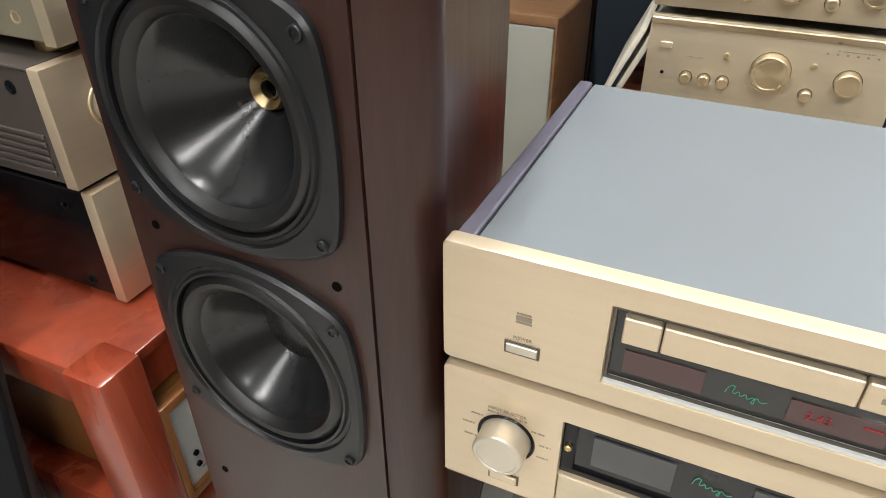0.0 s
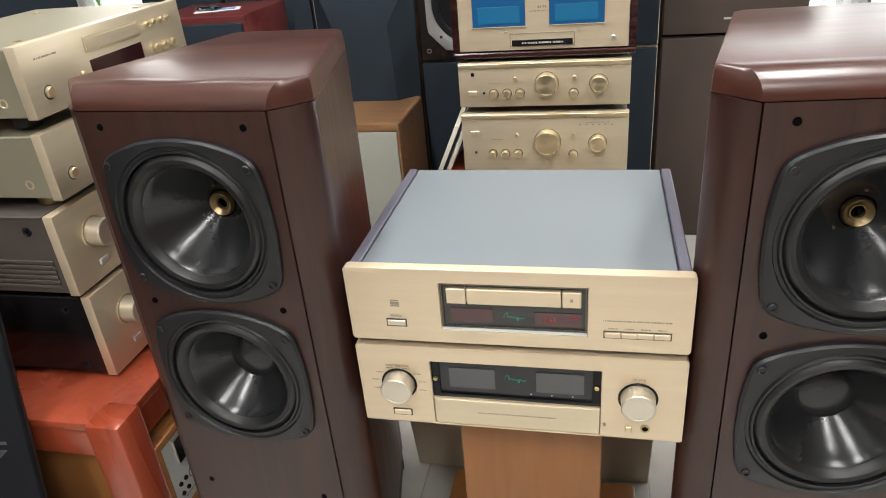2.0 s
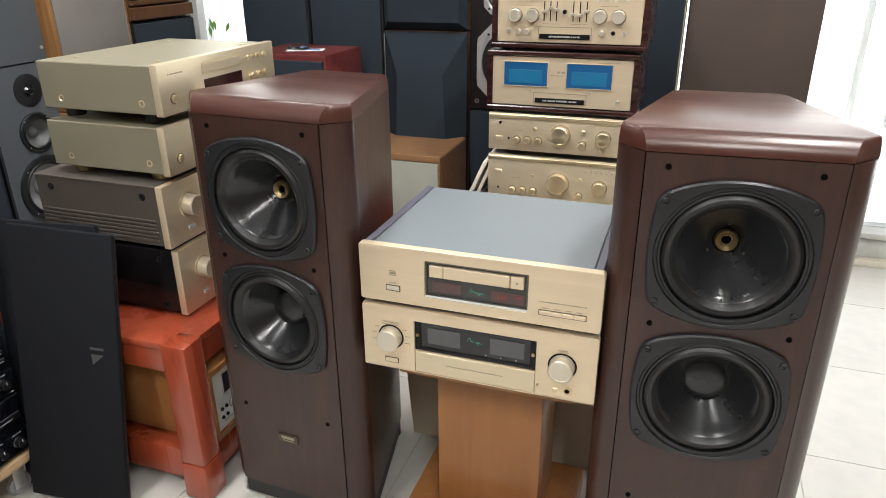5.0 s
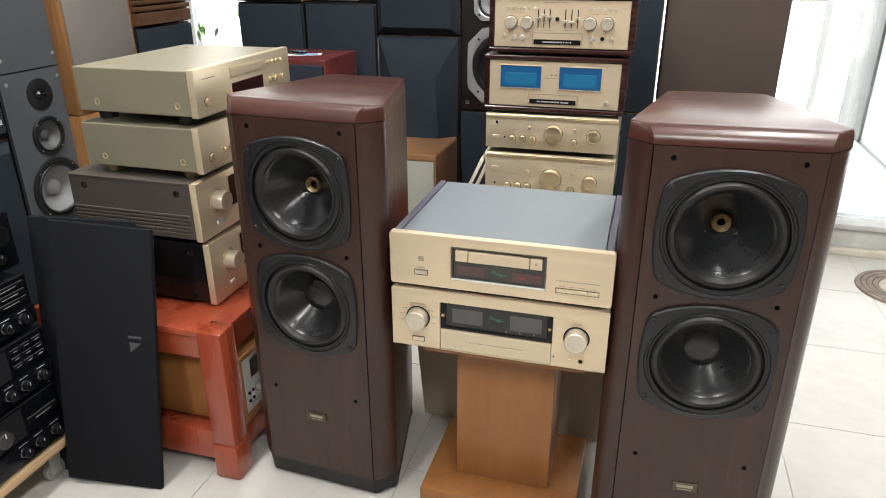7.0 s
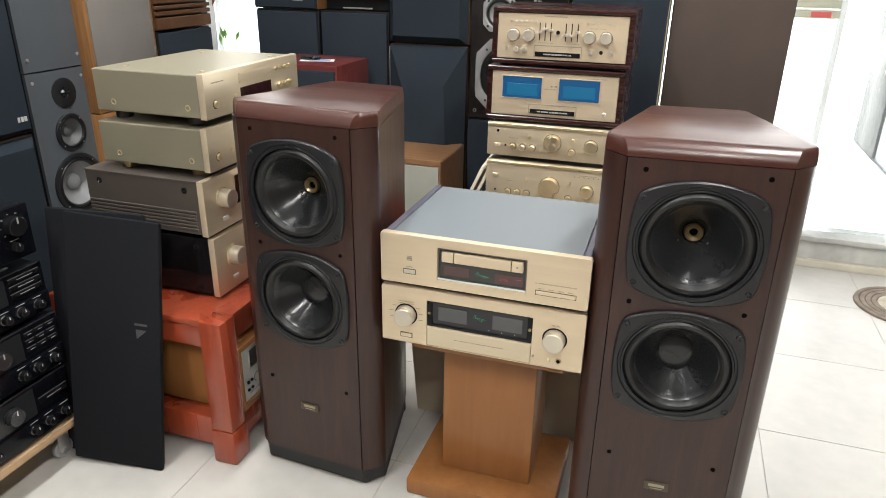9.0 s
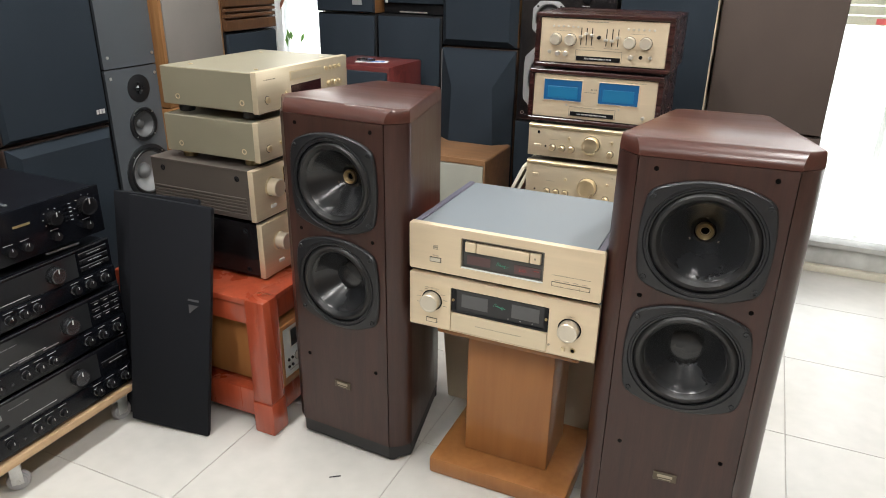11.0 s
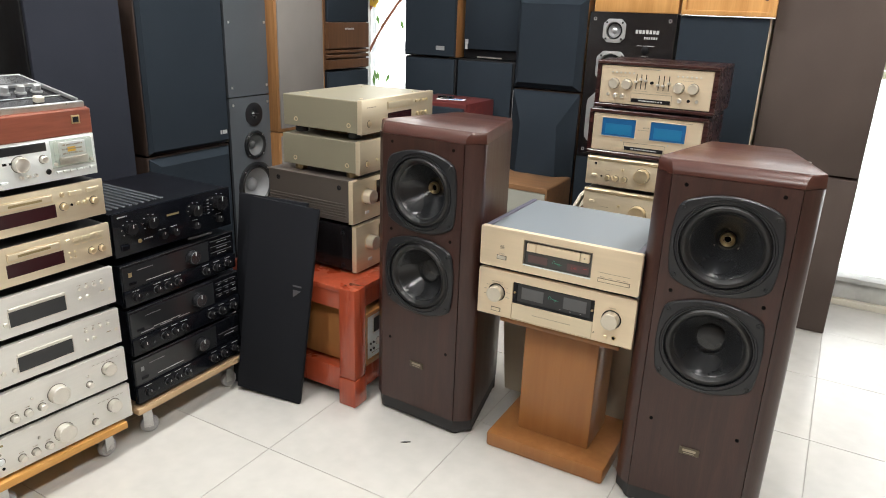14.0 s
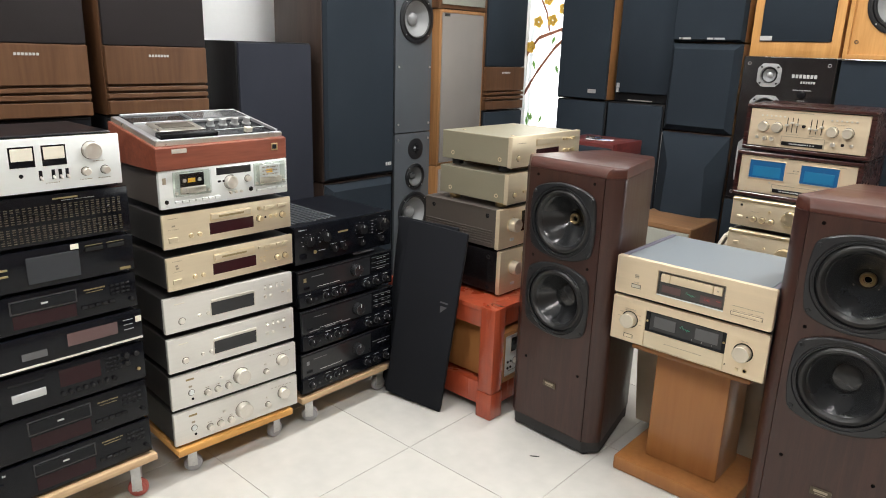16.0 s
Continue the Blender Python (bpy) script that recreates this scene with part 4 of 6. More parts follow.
def cassette_deck(m):
    u = Unit("cassette_deck", "pale silver double cassette deck with glassy tape doors", "cassette deck", 0.425, 0.115, 0.28, PALEFACE, BRONZECASE, m, 0.006, t=0.012)
    for u0, yellow in ((-0.172, True), (0.090, False)):
        part("tape_well", box(u0, u0 + 0.114, -0.0015, 0.001, u.f + 0.032, u.f + 0.103, 0.0005, 1), PALEGREEN, u.ob, "pale green tape door")
        part("tape", box(u0 + 0.020, u0 + 0.094, -0.0030, -0.0016, u.f + 0.054, u.f + 0.096, 0.0005, 1), BLACKKNOB if yellow else PALEFACE, u.ob, "cassette behind the door")
        part("tape_label", box(u0 + 0.044, u0 + 0.066, -0.0036, -0.0031, u.f + 0.070, u.f + 0.082), YELLOWGLOW, u.ob)
        if yellow:
            for hx in (0.034, 0.080):
                knob(u.ob, u0 + hx, u.f + 0.076, 0.0055, 0.002, STEEL, -0.0030, "hub", n=16)
        else:
            for k in range(3):
                lettering(u.ob, u0 + 0.057, u.f + 0.066 + 0.011 * k, 0.055, 0.004, INK, -0.0031, k)
        part("tape_lip", box(u0 + 0.018, u0 + 0.096, -0.010, -0.0016, u.f + 0.038, u.f + 0.058, 0.002, 1), SILVERKNOB, u.ob)
        for sx in (0.008, 0.106):
            u.knob(u0 + sx, 0.042, 0.0045, 0.005, SILVERKNOB, n=14, y=-0.0015)
        part("tape_door", box(u0 + 0.002, u0 + 0.112, -0.0125, -0.0110, u.f + 0.034, u.f + 0.102, 0.0005, 1), GLASS, u.ob)
    u.window(-0.036, 0.080, 0.080, 0.102, SMOKE, label="black level display")
    u.knob(0.008, 0.056, 0.019, 0.016, SILVERKNOB, n=40)
    u.knob(0.068, 0.060, 0.009, 0.012, SILVERKNOB)
    for k in (-0.028, -0.012):
        u.window(k - 0.005, k + 0.005, 0.058, 0.064, BLACKFACE, "switch")
    for k in range(3):
        u.knob(0.006 + 0.018 * k, 0.024, 0.004, 0.010, SILVERKNOB, n=14)
    u.knob(0.078, 0.026, 0.007, 0.003, BLACKKNOB, n=18)
    for k in range(7):
        u.button(-0.160 + 0.0205 * k, 0.016, 0.018, 0.008, PALEFACE, 0.005)
    for k in range(6):
        u.button(0.105 + 0.0185 * k, 0.020, 0.016, 0.007, PALEFACE, 0.005)
    u.knob(-0.194, 0.020, 0.006, 0.003, BLACKKNOB, n=16)
    u.bar(-0.197, 0.080, 0.010, 0.018, INK)


cassette_deck(face_east(AX - 0.006, AY - 0.004, 0.862))


def desk_recorder(m):
    o = thing("cassette_recorder", "flat cassette recorder in a red-brown wooden case, on the double deck", "cassette recorder", m)
    W, D = 0.435, 0.27
    side = [(0.0, 0.0), (0.0, 0.064), (0.015, 0.068), (D, 0.116), (D, 0.0)]
    bm = bmesh.new()
    lo = [bm.verts.new((-W / 2, y, z)) for y, z in side]
    hi = [bm.verts.new((W / 2, y, z)) for y, z in side]
    bm.faces.new(lo)
    bm.faces.new(hi[::-1])
    for i in range(5):
        bm.faces.new((lo[i], lo[(i + 1) % 5], hi[(i + 1) % 5], hi[i]))
    bmesh.ops.recalc_face_normals(bm, faces=bm.faces[:])
    bmesh.ops.bevel(bm, geom=bm.edges[:], offset=0.002, segments=1, affect="EDGES")
    part("case", bm, DECKWOOD, o)
    tilt = math.degrees(math.atan2(0.048, D - 0.015))
    top = thing_part("deck", o, pose(0, 0.015, 0.0682, tilt, 0, 0))
    part("deck_plate", box(-0.205, 0.205, 0.0, 0.250, 0.001, 0.010, 0.002, 1), BLACKFACE, top)
    bm = box(-0.209, 0.209, -0.004, 0.0, 0.0, 0.013)
    box(-0.209, 0.209, 0.25, 0.254, 0.0, 0.013, bm=bm)
    box(-0.209, -0.205, 0.0, 0.25, 0.0, 0.013, bm=bm)
    box(0.205, 0.209, 0.0, 0.25, 0.0, 0.013, bm=bm)
    part("trim", bm, SILVERKNOB, top, "bright metal edge trim")
    part("front_bar", box(-0.207, 0.207, -0.0035, 0.004, 0.0131, 0.0160, 0.0015, 1), SILVERRING, top, "broad bright front bar")
    part("side_strip", box(-0.208, -0.188, 0.010, 0.250, 0.0105, 0.0150, 0.001, 1), SILVERRING, top)
    part("tape_surround", box(-0.187, -0.004, 0.050, 0.160, 0.0102, 0.0140, 0.001, 1), STEEL, top, "brushed silver panel")
    part("tape_lid", box(-0.160, -0.020, 0.060, 0.150, 0.0142, 0.0215, 0.003, 1), SILVERKNOB, top)
    part("tape_window", box(-0.140, -0.040, 0.085, 0.130, 0.0216, 0.0230), BEZEL, top)
    part("key_bar", box(-0.185, -0.006, 0.012, 0.046, 0.0102, 0.026, 0.004, 2), BLACKKNOB, top)
    part("name_panel", box(-0.187, -0.004, 0.166, 0.240, 0.0102, 0.016, 0.001, 1), SMOKE, top)
    part("meter_panel", box(0.0, 0.195, 0.166, 0.240, 0.0102, 0.021, 0.003, 1), SMOKE_PANE, top, "glassy meter panel")
    for x0, x1, y0, y1, z in ((-0.187, 0.197, 0.241, 0.247, 0.022), (-0.187, 0.197, 0.161, 0.165, 0.019), (-0.003, -0.0005, 0.166, 0.240, 0.022), (0.196, 0.204, 0.012, 0.247, 0.019), (0.0, 0.195, 0.068, 0.072, 0.013)):
        part("chrome_edge", box(x0, x1, y0, y1, 0.0102, z, 0.0008, 1), SILVERRING, top)
    part("switch", box(0.100, 0.122, 0.026, 0.044, 0.010, 0.026, 0.002, 1), CREAM, top)
    for k in range(4):
        part("knob_skirt", lathe([(0, 0.010), (0.0145, 0.010), (0.0140, 0.014), (0, 0.014)], 24), SILVERRING, top, m=pose(0.032 + 0.043 * k, 0.118, 0, 90, 0, 0))
        part("knob", lathe([(0, 0.014), (0.0105, 0.014), (0.0105, 0.029), (0.009, 0.031), (0, 0.031)], 24), SILVERRING, top, m=pose(0.032 + 0.043 * k, 0.118, 0, 90, 0, 0))
    part("badge", box(-0.170, -0.125, -0.0015, 0.001, 0.046, 0.058, 0.0005, 1), SILVERKNOB, o)
    part("socket_plate", plate(0.024, 0.022, 0.002, [(-0.008, 0.008, 0.004, 0.018)], 0.0004), BRASS, o, m=pose(0.172, -0.0015, 0.028))
    part("socket", box(0.164, 0.180, -0.0004, 0.001, 0.032, 0.046), BLACKKNOB, o)
    feet(o, W, D, 0.001, 0.01, RUBBER, 0.03)


desk_recorder(face_east(AX - 0.004, AY - 0.006, 0.9775, 1.5))

# ---- stack of black amplifiers on a plywood dolly ----
BX, BY = -1.068, 0.056
dolly(face_east(BX, BY, 0, 0), 0.45, 0.36, 0.122, 0.022, PLY, GREYWHEEL, "plywood dolly board on four grey casters", (55, 80, 10, 40))


def black_amp(m, h, seed, label):
    u = Unit("amplifier", label, "amplifier", 0.436, h, 0.34, BLACKFACE, BLACKCASE, m, 0.012, "black amplifiers in the stack")
    hh = h - 0.012
    # lighter strip added as the highlight along the panel's top edge
    part("top_edge", box(-0.217, 0.217, -0.0022, 0.001, h - 0.0045, h - 0.001, 0.0008, 1), DARKCHROME, u.ob, "thin lighter strip standing in for the highlight along the top edge")
    u.window(-0.212, 0.108, hh * 0.42, hh * 0.93, SMOKE, "upper_panel", label="glossy black upper panel")
    part("lower_strip", box(-0.217, 0.217, -0.0075, 0.001, u.f + 0.001, u.f + hh * 0.385, 0.003, 2), BLACKFACE, u.ob, "projecting lower control strip")
    part("strip_edge", box(-0.210, 0.06, -0.0012, 0.001, u.f + hh * 0.395, u.f + hh * 0.41), DARKCHROME, u.ob)
    u.knob(0.038, hh * 0.68, 0.021, 0.024, DARKCHROME, PALEINK, n=40)
    part("knob_ring", lathe([(0.0250, 0.0), (0.0250, -0.003), (0.0225, -0.003), (0.0225, 0)], 40), DARKCHROME, u.ob, m=pose(0.038, -0.0012, u.f + hh * 0.68))
    rows = {1: ((0.62, 0.17, 1),), 2: ((0.56, 0.10, 3), (0.70, 0.10, 3), (0.84, 0.10, 3)), 3: ((0.54, 0.13, 1), (0.69, 0.13, 1), (0.84, 0.13, 1))}[seed]
    for v, tall, count in rows:
        wide = 0.094 / count
        for i in range(count):
            x = 0.115 + wide * (i + 0.5)
            u.button(x, hh * v, wide - 0.006, hh * tall * 0.62, BLACKKNOB, 0.004)
            u.bar(x, hh * (v + tall * 0.36), wide - 0.006, 0.0013, BADGEPALE, -0.0005)
            u.text(x, hh * v, (wide - 0.006) * 0.5, 0.0016, PALEINK, -0.004)
    for x in (-0.180, -0.105, -0.066, -0.028):
        u.knob(x, hh * 0.20, 0.0105 if x > -0.15 else 0.012, 0.016, BLACKKNOB, PALEINK, n=24, y=-0.0075)
        u.knob(x, hh * 0.20, 0.0128, 0.002, DARKCHROME, n=24, y=-0.0073)
        u.text(x, hh * 0.35, 0.024, 0.0018, PALEINK, -0.0075)
    for x in (0.085, 0.130, 0.180):
        u.knob(x, hh * 0.20, 0.0115, 0.016, BLACKKNOB, PALEINK, n=24, y=-0.0075)
        u.knob(x, hh * 0.20, 0.0138, 0.002, DARKCHROME, n=24, y=-0.0073)
        u.text(x, hh * 0.35, 0.024, 0.0018, PALEINK, -0.0075)
    u.knob(-0.143, hh * 0.16, 0.0042, 0.003, DARKCHROME, n=14, y=-0.0075)
    if seed != 2:
        u.bar(-0.188, hh * 0.74, 0.011, 0.014, GOLDINK if seed == 3 else BADGEPALE, -0.0013)
    u.text(-0.135, hh * 0.80, 0.055, 0.0024, BADGEPALE, -0.0013)
    u.button(-0.182, hh * 0.53, 0.024, 0.009, BLACKFACE, 0.004)
    u.text(-0.085, hh * 0.49, 0.10, 0.0020, PALEINK, -0.0013)
    if seed == 2:
        for x in (-0.16, -0.09, -0.02):
            u.bar(x, hh * 0.455, 0.045, 0.003, BADGEPALE, -0.0013)
    return u


black_amp(face_east(BX, BY, 0.122), 0.162, 1, "black amplifier with a gloss panel and silver-ringed knob")
black_amp(face_east(BX + 0.002, BY + 0.002, 0.285), 0.158, 2, "black amplifier with a gloss panel and gold lettering")
black_amp(face_east(BX - 0.004, BY - 0.002, 0.4445), 0.142, 3, "black amplifier with a gloss panel and pale lettering")
ta = Unit("amplifier", "black amplifier with a slotted lid and many knobs, topping the stack", "amplifier", 0.434, 0.142, 0.38, BLACKFACE, BLACKCASE, face_east(BX - 0.008, BY - 0.004, 0.598, -1), 0.012)
for x, v, r in ((-0.165, 0.078, 0.017), (-0.095, 0.082, 0.017), (0.070, 0.082, 0.018), (0.168, 0.086, 0.024)):
    ta.knob(x, v, r, 0.022, BLACKKNOB, PALEINK, n=36)
    for k in range(7):
        a = radians(220 - 40 * k)
        ta.bar(x + (r + 0.007) * math.cos(a), v + (r + 0.007) * math.sin(a), 0.004, 0.0014, PALEINK)
for x in (-0.055, -0.012, 0.070, 0.165):
    ta.knob(x, 0.032, 0.0115, 0.015, BLACKKNOB, PALEINK, n=24)
    ta.text(x, 0.050, 0.024, 0.0016, PALEINK)
ta.bar(-0.012, 0.088, 0.045, 0.006, GOLDINK)
ta.text(-0.185, 0.118, 0.03, 0.004, PALEINK)
ta.button(-0.185, 0.026, 0.026, 0.016, BLACKFACE, 0.006)
ta.knob(-0.135, 0.034, 0.006, 0.004, BRASS, n=18)
ta.text(-0.105, 0.036, 0.03, 0.002, PALEINK)
for k in range(5):
    ta.button(0.112, 0.060 + 0.011 * k, 0.010, 0.006, BLACKFACE, 0.004)
    ta.bar(0.125, 0.060 + 0.011 * k, 0.008, 0.0016, PALEINK)
for k in range(9):
    part("vent_rib", box(-0.19 + 0.022 * k, -0.178 + 0.022 * k, 0.05, 0.33, 0.139, 0.1435, 0.0015, 1), GREYBAFFLE, ta.ob)
part("cable", lathe([(0.002, -0.045), (0.0032, -0.04), (0.0032, 0.04), (0.002, 0.045)], 10), BADGEGREY, ta.ob, "loose pale cable end", pose(0.08, -0.004, 0.006, 0, 3, 86))

# ---- stack of black players on another plywood dolly ----
CX, CY = -1.074, -0.918
dolly(face_east(CX, CY, 0, 0), 0.45, 0.36, 0.142, 0.022, PLY, GREYWHEEL, "plywood dolly board with one red caster", (40, 60, 10, 30), REDWHEEL)


def black_deck(z, h, w, style, label, dx=0.0):
    u = Unit("disc_player" if style != "tuner" else "tuner", label, "disc player" if style != "tuner" else "tuner", w, h, 0.30, BLACKFACE, BLACKCASE, face_east(CX + dx, CY, z), 0.009, "black players in the stack")
    H = h - 0.009
    if style == "disc":
        part("disc_drawer", box(-0.095, 0.055, -0.004, 0.001, u.f + H * 0.56, u.f + H * 0.84, 0.001, 1), BLACKFACE, u.ob)
        part("drawer_frame", plate(0.158, H * 0.28 + 0.008, 0.003, [(-0.0955, 0.0555, H * 0.56 - 0.0005, H * 0.84 + 0.0005)], 0.0004, -0.099, H * 0.56 - 0.004), BADGEGREY, u.ob, m=pose(0, -0.0022, u.f))
        u.window(-0.095, 0.055, H * 0.12, H * 0.48, DULLRED, label="dark red display")
        u.text(0.105, H * 0.78, 0.055, 0.004, GOLDINK)
        u.text(0.105, H * 0.70, 0.045, 0.002, GOLDINK)
        for k in range(5):
            u.button(0.075 + 0.018 * k, H * 0.30, 0.015, 0.009, BLACKKNOB, 0.004)
        for k in range(4):
            for j in range(3):
                u.button(0.150 + 0.014 * k, H * (0.52 + 0.12 * j), 0.010, 0.006, BLACKKNOB, 0.003)
        u.bar(-0.02, H * 0.70, 0.016, 0.005, PALEINK, -0.004)
        u.text(-0.185, H * 0.86, 0.04, 0.006, PALEINK)
        u.button(-0.185, H * 0.6, 0.03, 0.012, BLACKFACE, 0.004)
        u.knob(0.20, H * 0.24, 0.006, 0.006, BLACKKNOB, n=16)
    elif style == "deck":
        part("tape_door", box(-0.05, 0.075, -0.005, 0.001, u.f + H * 0.14, u.f + H * 0.82, 0.001, 1), DARKPANE, u.ob, "smoked tape door")
        for k in range(4):
            u.button(-0.13 + 0.028 * (k % 2), H * (0.45 + 0.16 * (k // 2)), 0.022, 0.005, GOLDINK, 0.003)
        for k in range(2):
            u.button(0.115 + 0.055 * k, H * 0.78, 0.045, 0.010, BLACKKNOB, 0.004)
            u.bar(0.115 + 0.055 * k, H * 0.88, 0.045, 0.0014, GOLDINK)
        part("sticker", box(0.055, 0.075, -0.0055, -0.0045, u.f + H * 0.86, u.f + H * 1.0), CREAM, u.ob)
        u.bar(0.19, H * 0.08, 0.03, 0.008, GOLDINK)
    else:
        u.window(0.02, 0.15, H * 0.40, H * 0.80, RUST_PANE, label="dull red dial window")
        u.window(-0.09, -0.03, H * 0.30, H * 0.52, SMOKE_PANE)
        part("trim_strip", box(-w / 2 + 0.002, w / 2 - 0.002, -0.003, 0.001, u.f + 0.004, u.f + 0.010, 0.001, 1), SILVERKNOB, u.ob, "bright metal strip")
        for k in range(3):
            u.bar(0.18, H * (0.45 + 0.16 * k), 0.026, 0.0016, PALEINK)
        part("sticker", box(0.200, 0.216, -0.0008, 0.001, u.f + H * 0.62, u.f + H * 0.82), CREAM, u.ob)
    return u


black_deck(0.142, 0.116, 0.43, "disc", "black disc player with a dark red display")
black_deck(0.260, 0.122, 0.43, "disc", "black disc player with gold print")
md = Unit("disc_player", "black player with a disc slot and rows of keys", "disc player", 0.432, 0.118, 0.30, BLACKFACE, BLACKCASE, face_east(CX + 0.004, CY, 0.384), 0.009, "black players in the stack")
part("slot", box(-0.13, -0.045, -0.002, 0.001, md.f + 0.085, md.f + 0.090), BLACKKNOB, md.ob)
part("door", box(-0.125, -0.045, -0.004, 0.001, md.f + 0.040, md.f + 0.062, 0.001, 1), SILVERRING, md.ob)
md.window(-0.01, 0.095, 0.045, 0.093, DULLRED, label="dark red display")
for k in range(8):
    md.knob(-0.005 + 0.019 * k, 0.026, 0.0062, 0.006, BLACKKNOB, n=16)
for k in range(4):
    for j in range(4):
        md.button(0.112 + 0.011 * k, 0.052 + 0.012 * j, 0.008, 0.006, BLACKKNOB, 0.003)
for x, v in ((0.165, 0.084), (0.165, 0.060), (0.192, 0.082)):
    md.knob(x, v, 0.008, 0.010, BLACKKNOB, n=20)
md.knob(0.197, 0.032, 0.005, 0.004, BRASS, n=16)
black_deck(0.503, 0.096, 0.435, "tuner", "black tuner with a dull red dial and bright lower strip", 0.006)
black_deck(0.601, 0.106, 0.43, "disc", "black disc player with gold print and small keys", -0.004)
black_deck(0.709, 0.108, 0.432, "deck", "black cassette deck with a smoked door", -0.002)
eq = Unit("equaliser", "black graphic equaliser with two rows of small sliders", "equaliser", 0.432, 0.130, 0.26, BLACKFACE, BLACKCASE, face_east(CX - 0.004, CY, 0.819), 0.009)
for row in range(2):
    for k in range(27):
        v = 0.078 if row else 0.028
        eq.button(-0.1975 + 0.0149 * k, v + 0.006 * math.sin(k * 0.7 + row), 0.0065, 0.005, BLACKKNOB, 0.004)
bm = bmesh.new()
for row in range(2):
    for k in range(30):
        for n in range(7):
            v0 = eq.f + (0.058 if row else 0.009) + 0.0058 * n
            box(-0.2015 + 0.0134 * k, -0.1940 + 0.0134 * k, -0.0007, 0.0003, v0, v0 + 0.0026, bm=bm)
tagged(part("slider_scale", bm, DULLBRASS, eq.ob), kind="stuff")
eq.bar(0.06, 0.110, 0.06, 0.004, GOLDINK)
eq.text(0.09, 0.104, 0.08, 0.0014, PALEINK)
sa = Unit("amplifier", "silver amplifier with two square power meters and toggles", "amplifier", 0.420, 0.140, 0.32, PALEFACE, BLACKCASE, face_east(CX + 0.002, CY - 0.006, 0.950), 0.010)
for x in (-0.022, 0.050):
    sa.window(x - 0.028, x + 0.028, 0.062, 0.112, BLACKFACE, "meter_frame")
    sa.window(x - 0.024, x + 0.024, 0.078, 0.108, CREAM, "meter", y=-0.0014, label="pale moving-needle meter")
sa.knob(0.138, 0.092, 0.0215, 0.020, SILVERKNOB, n=44)
sa.knob(0.120, 0.040, 0.0095, 0.016, SILVERKNOB)
sa.knob(0.168, 0.040, 0.0095, 0.016, SILVERKNOB)
for x in (0.015, 0.044, 0.060, 0.076):
    sa.window(x - 0.004, x + 0.004, 0.028, 0.052, BLACKFACE, "slot")
    part("toggle", lathe([(0.0028, 0.0), (0.0032, -0.012), (0.002, -0.016), (0, -0.016)], 12), SILVERKNOB, sa.ob, m=pose(x, 0, sa.f + 0.036, 25, 0, 0))
sa.knob(-0.028, 0.042, 0.005, 0.002, BLACKKNOB, n=16)
for x in (0.12, 0.165, 0.04):
    sa.text(x, 0.020, 0.03, 0.0018, INK)
sa.text(0.155, 0.064, 0.03, 0.0018, INK)
part("tray", box(-0.18, 0.2, 0.02, 0.30, 0.1405, 0.1455, 0.002, 1), BLACKCASE, sa.ob)

# ---- red table with the gold stack ----


def red_table(m, w, d, top, leg, label, group=""):
    """w along x, d along y; legs stand proud of the rails."""
    t = thing("low_table", label, "table", m, group)
    part("tabletop", box(0.012, w - 0.012, 0.012, d - 0.012, top - 0.018, top, 0.003), REDWOOD, t)
    for x in (0, w - leg):
        for y in (0, d - leg):
            L = part("leg", box(x, x + leg, y, y + leg, 0.105, top + 0.006, 0.007), REDWOOD, t)
            part("foot_block", box(x - 0.002, x + leg + 0.002, y - 0.002, y + leg + 0.002, 0.0, 0.105, 0.006), REDWOOD, L)
    for y in (0.022, d - 0.062):
        part("rail", box(leg, w - leg, y, y + 0.04, top - 0.085, top - 0.0005, 0.004), REDWOOD, t)
        part("lower_rail", box(leg, w - leg, y, y + 0.04, 0.035, 0.125, 0.004), REDWOOD, t)
    for x in (0.022, w - 0.062):
        part("rail", box(x, x + 0.04, leg, d - leg, top - 0.085, top - 0.0005, 0.004), REDWOOD, t)
        part("lower_rail", box(x, x + 0.04, leg, d - leg, 0.035, 0.125, 0.004), REDWOOD, t)
    part("shelf", box(0.062, w - 0.062, 0.062, d - 0.062, 0.100, 0.118, 0.002), REDWOOD, t)
    return t


red_table(pose(-1.175, 0.355, 0), 0.552, 0.70, 0.432, 0.067, "red lacquered low wooden table with square legs")
rc = thing("receiver", "old pale-faced receiver in an orange wooden case, on the lower shelf", "receiver", pose(-0.626, 0.652, 0.118, 0, 0, 90))
part("case", box(-0.23, 0.23, 0.021, 0.37, 0.012, 0.212, 0.003), PEDWOOD, rc, "orange wooden case")
part("front_frame", plate(0.46, 0.200, 0.020, [(-0.216, 0.216, 0.017, 0.183)], 0.003), PEDWOOD, rc, m=pose(0, 0, 0.012))
part("faceplate", box(-0.2158, 0.2158, 0.008, 0.0205, 0.0292, 0.1948), PALEFACE, rc, "pale silver face")
part("tuning_dial", box(-0.175, 0.12, 0.0065, 0.0082, 0.122, 0.178, 0.0005, 1), SMOKE, rc, "dark tuning dial")
part("dial_frame", plate(0.301, 0.062, 0.004, [(-0.175, 0.12, 0.003, 0.059)], 0.0006, -0.178, 0.0), SILVERKNOB, rc, m=pose(0, 0.005, 0.119))
for x in (-0.145, -0.105, -0.06, -0.02, 0.03):
    knob(rc, x, 0.080, 0.0125, 0.024, SILVERKNOB, 0.008)
for x in (-0.19, -0.172):
    for z in (0.060, 0.084):
        knob(rc, x, z, 0.0048, 0.004, BLACKKNOB, 0.008, "socket", n=14)
lettering(rc, -0.155, 0.046, 0.06, 0.003, INK, 0.008)
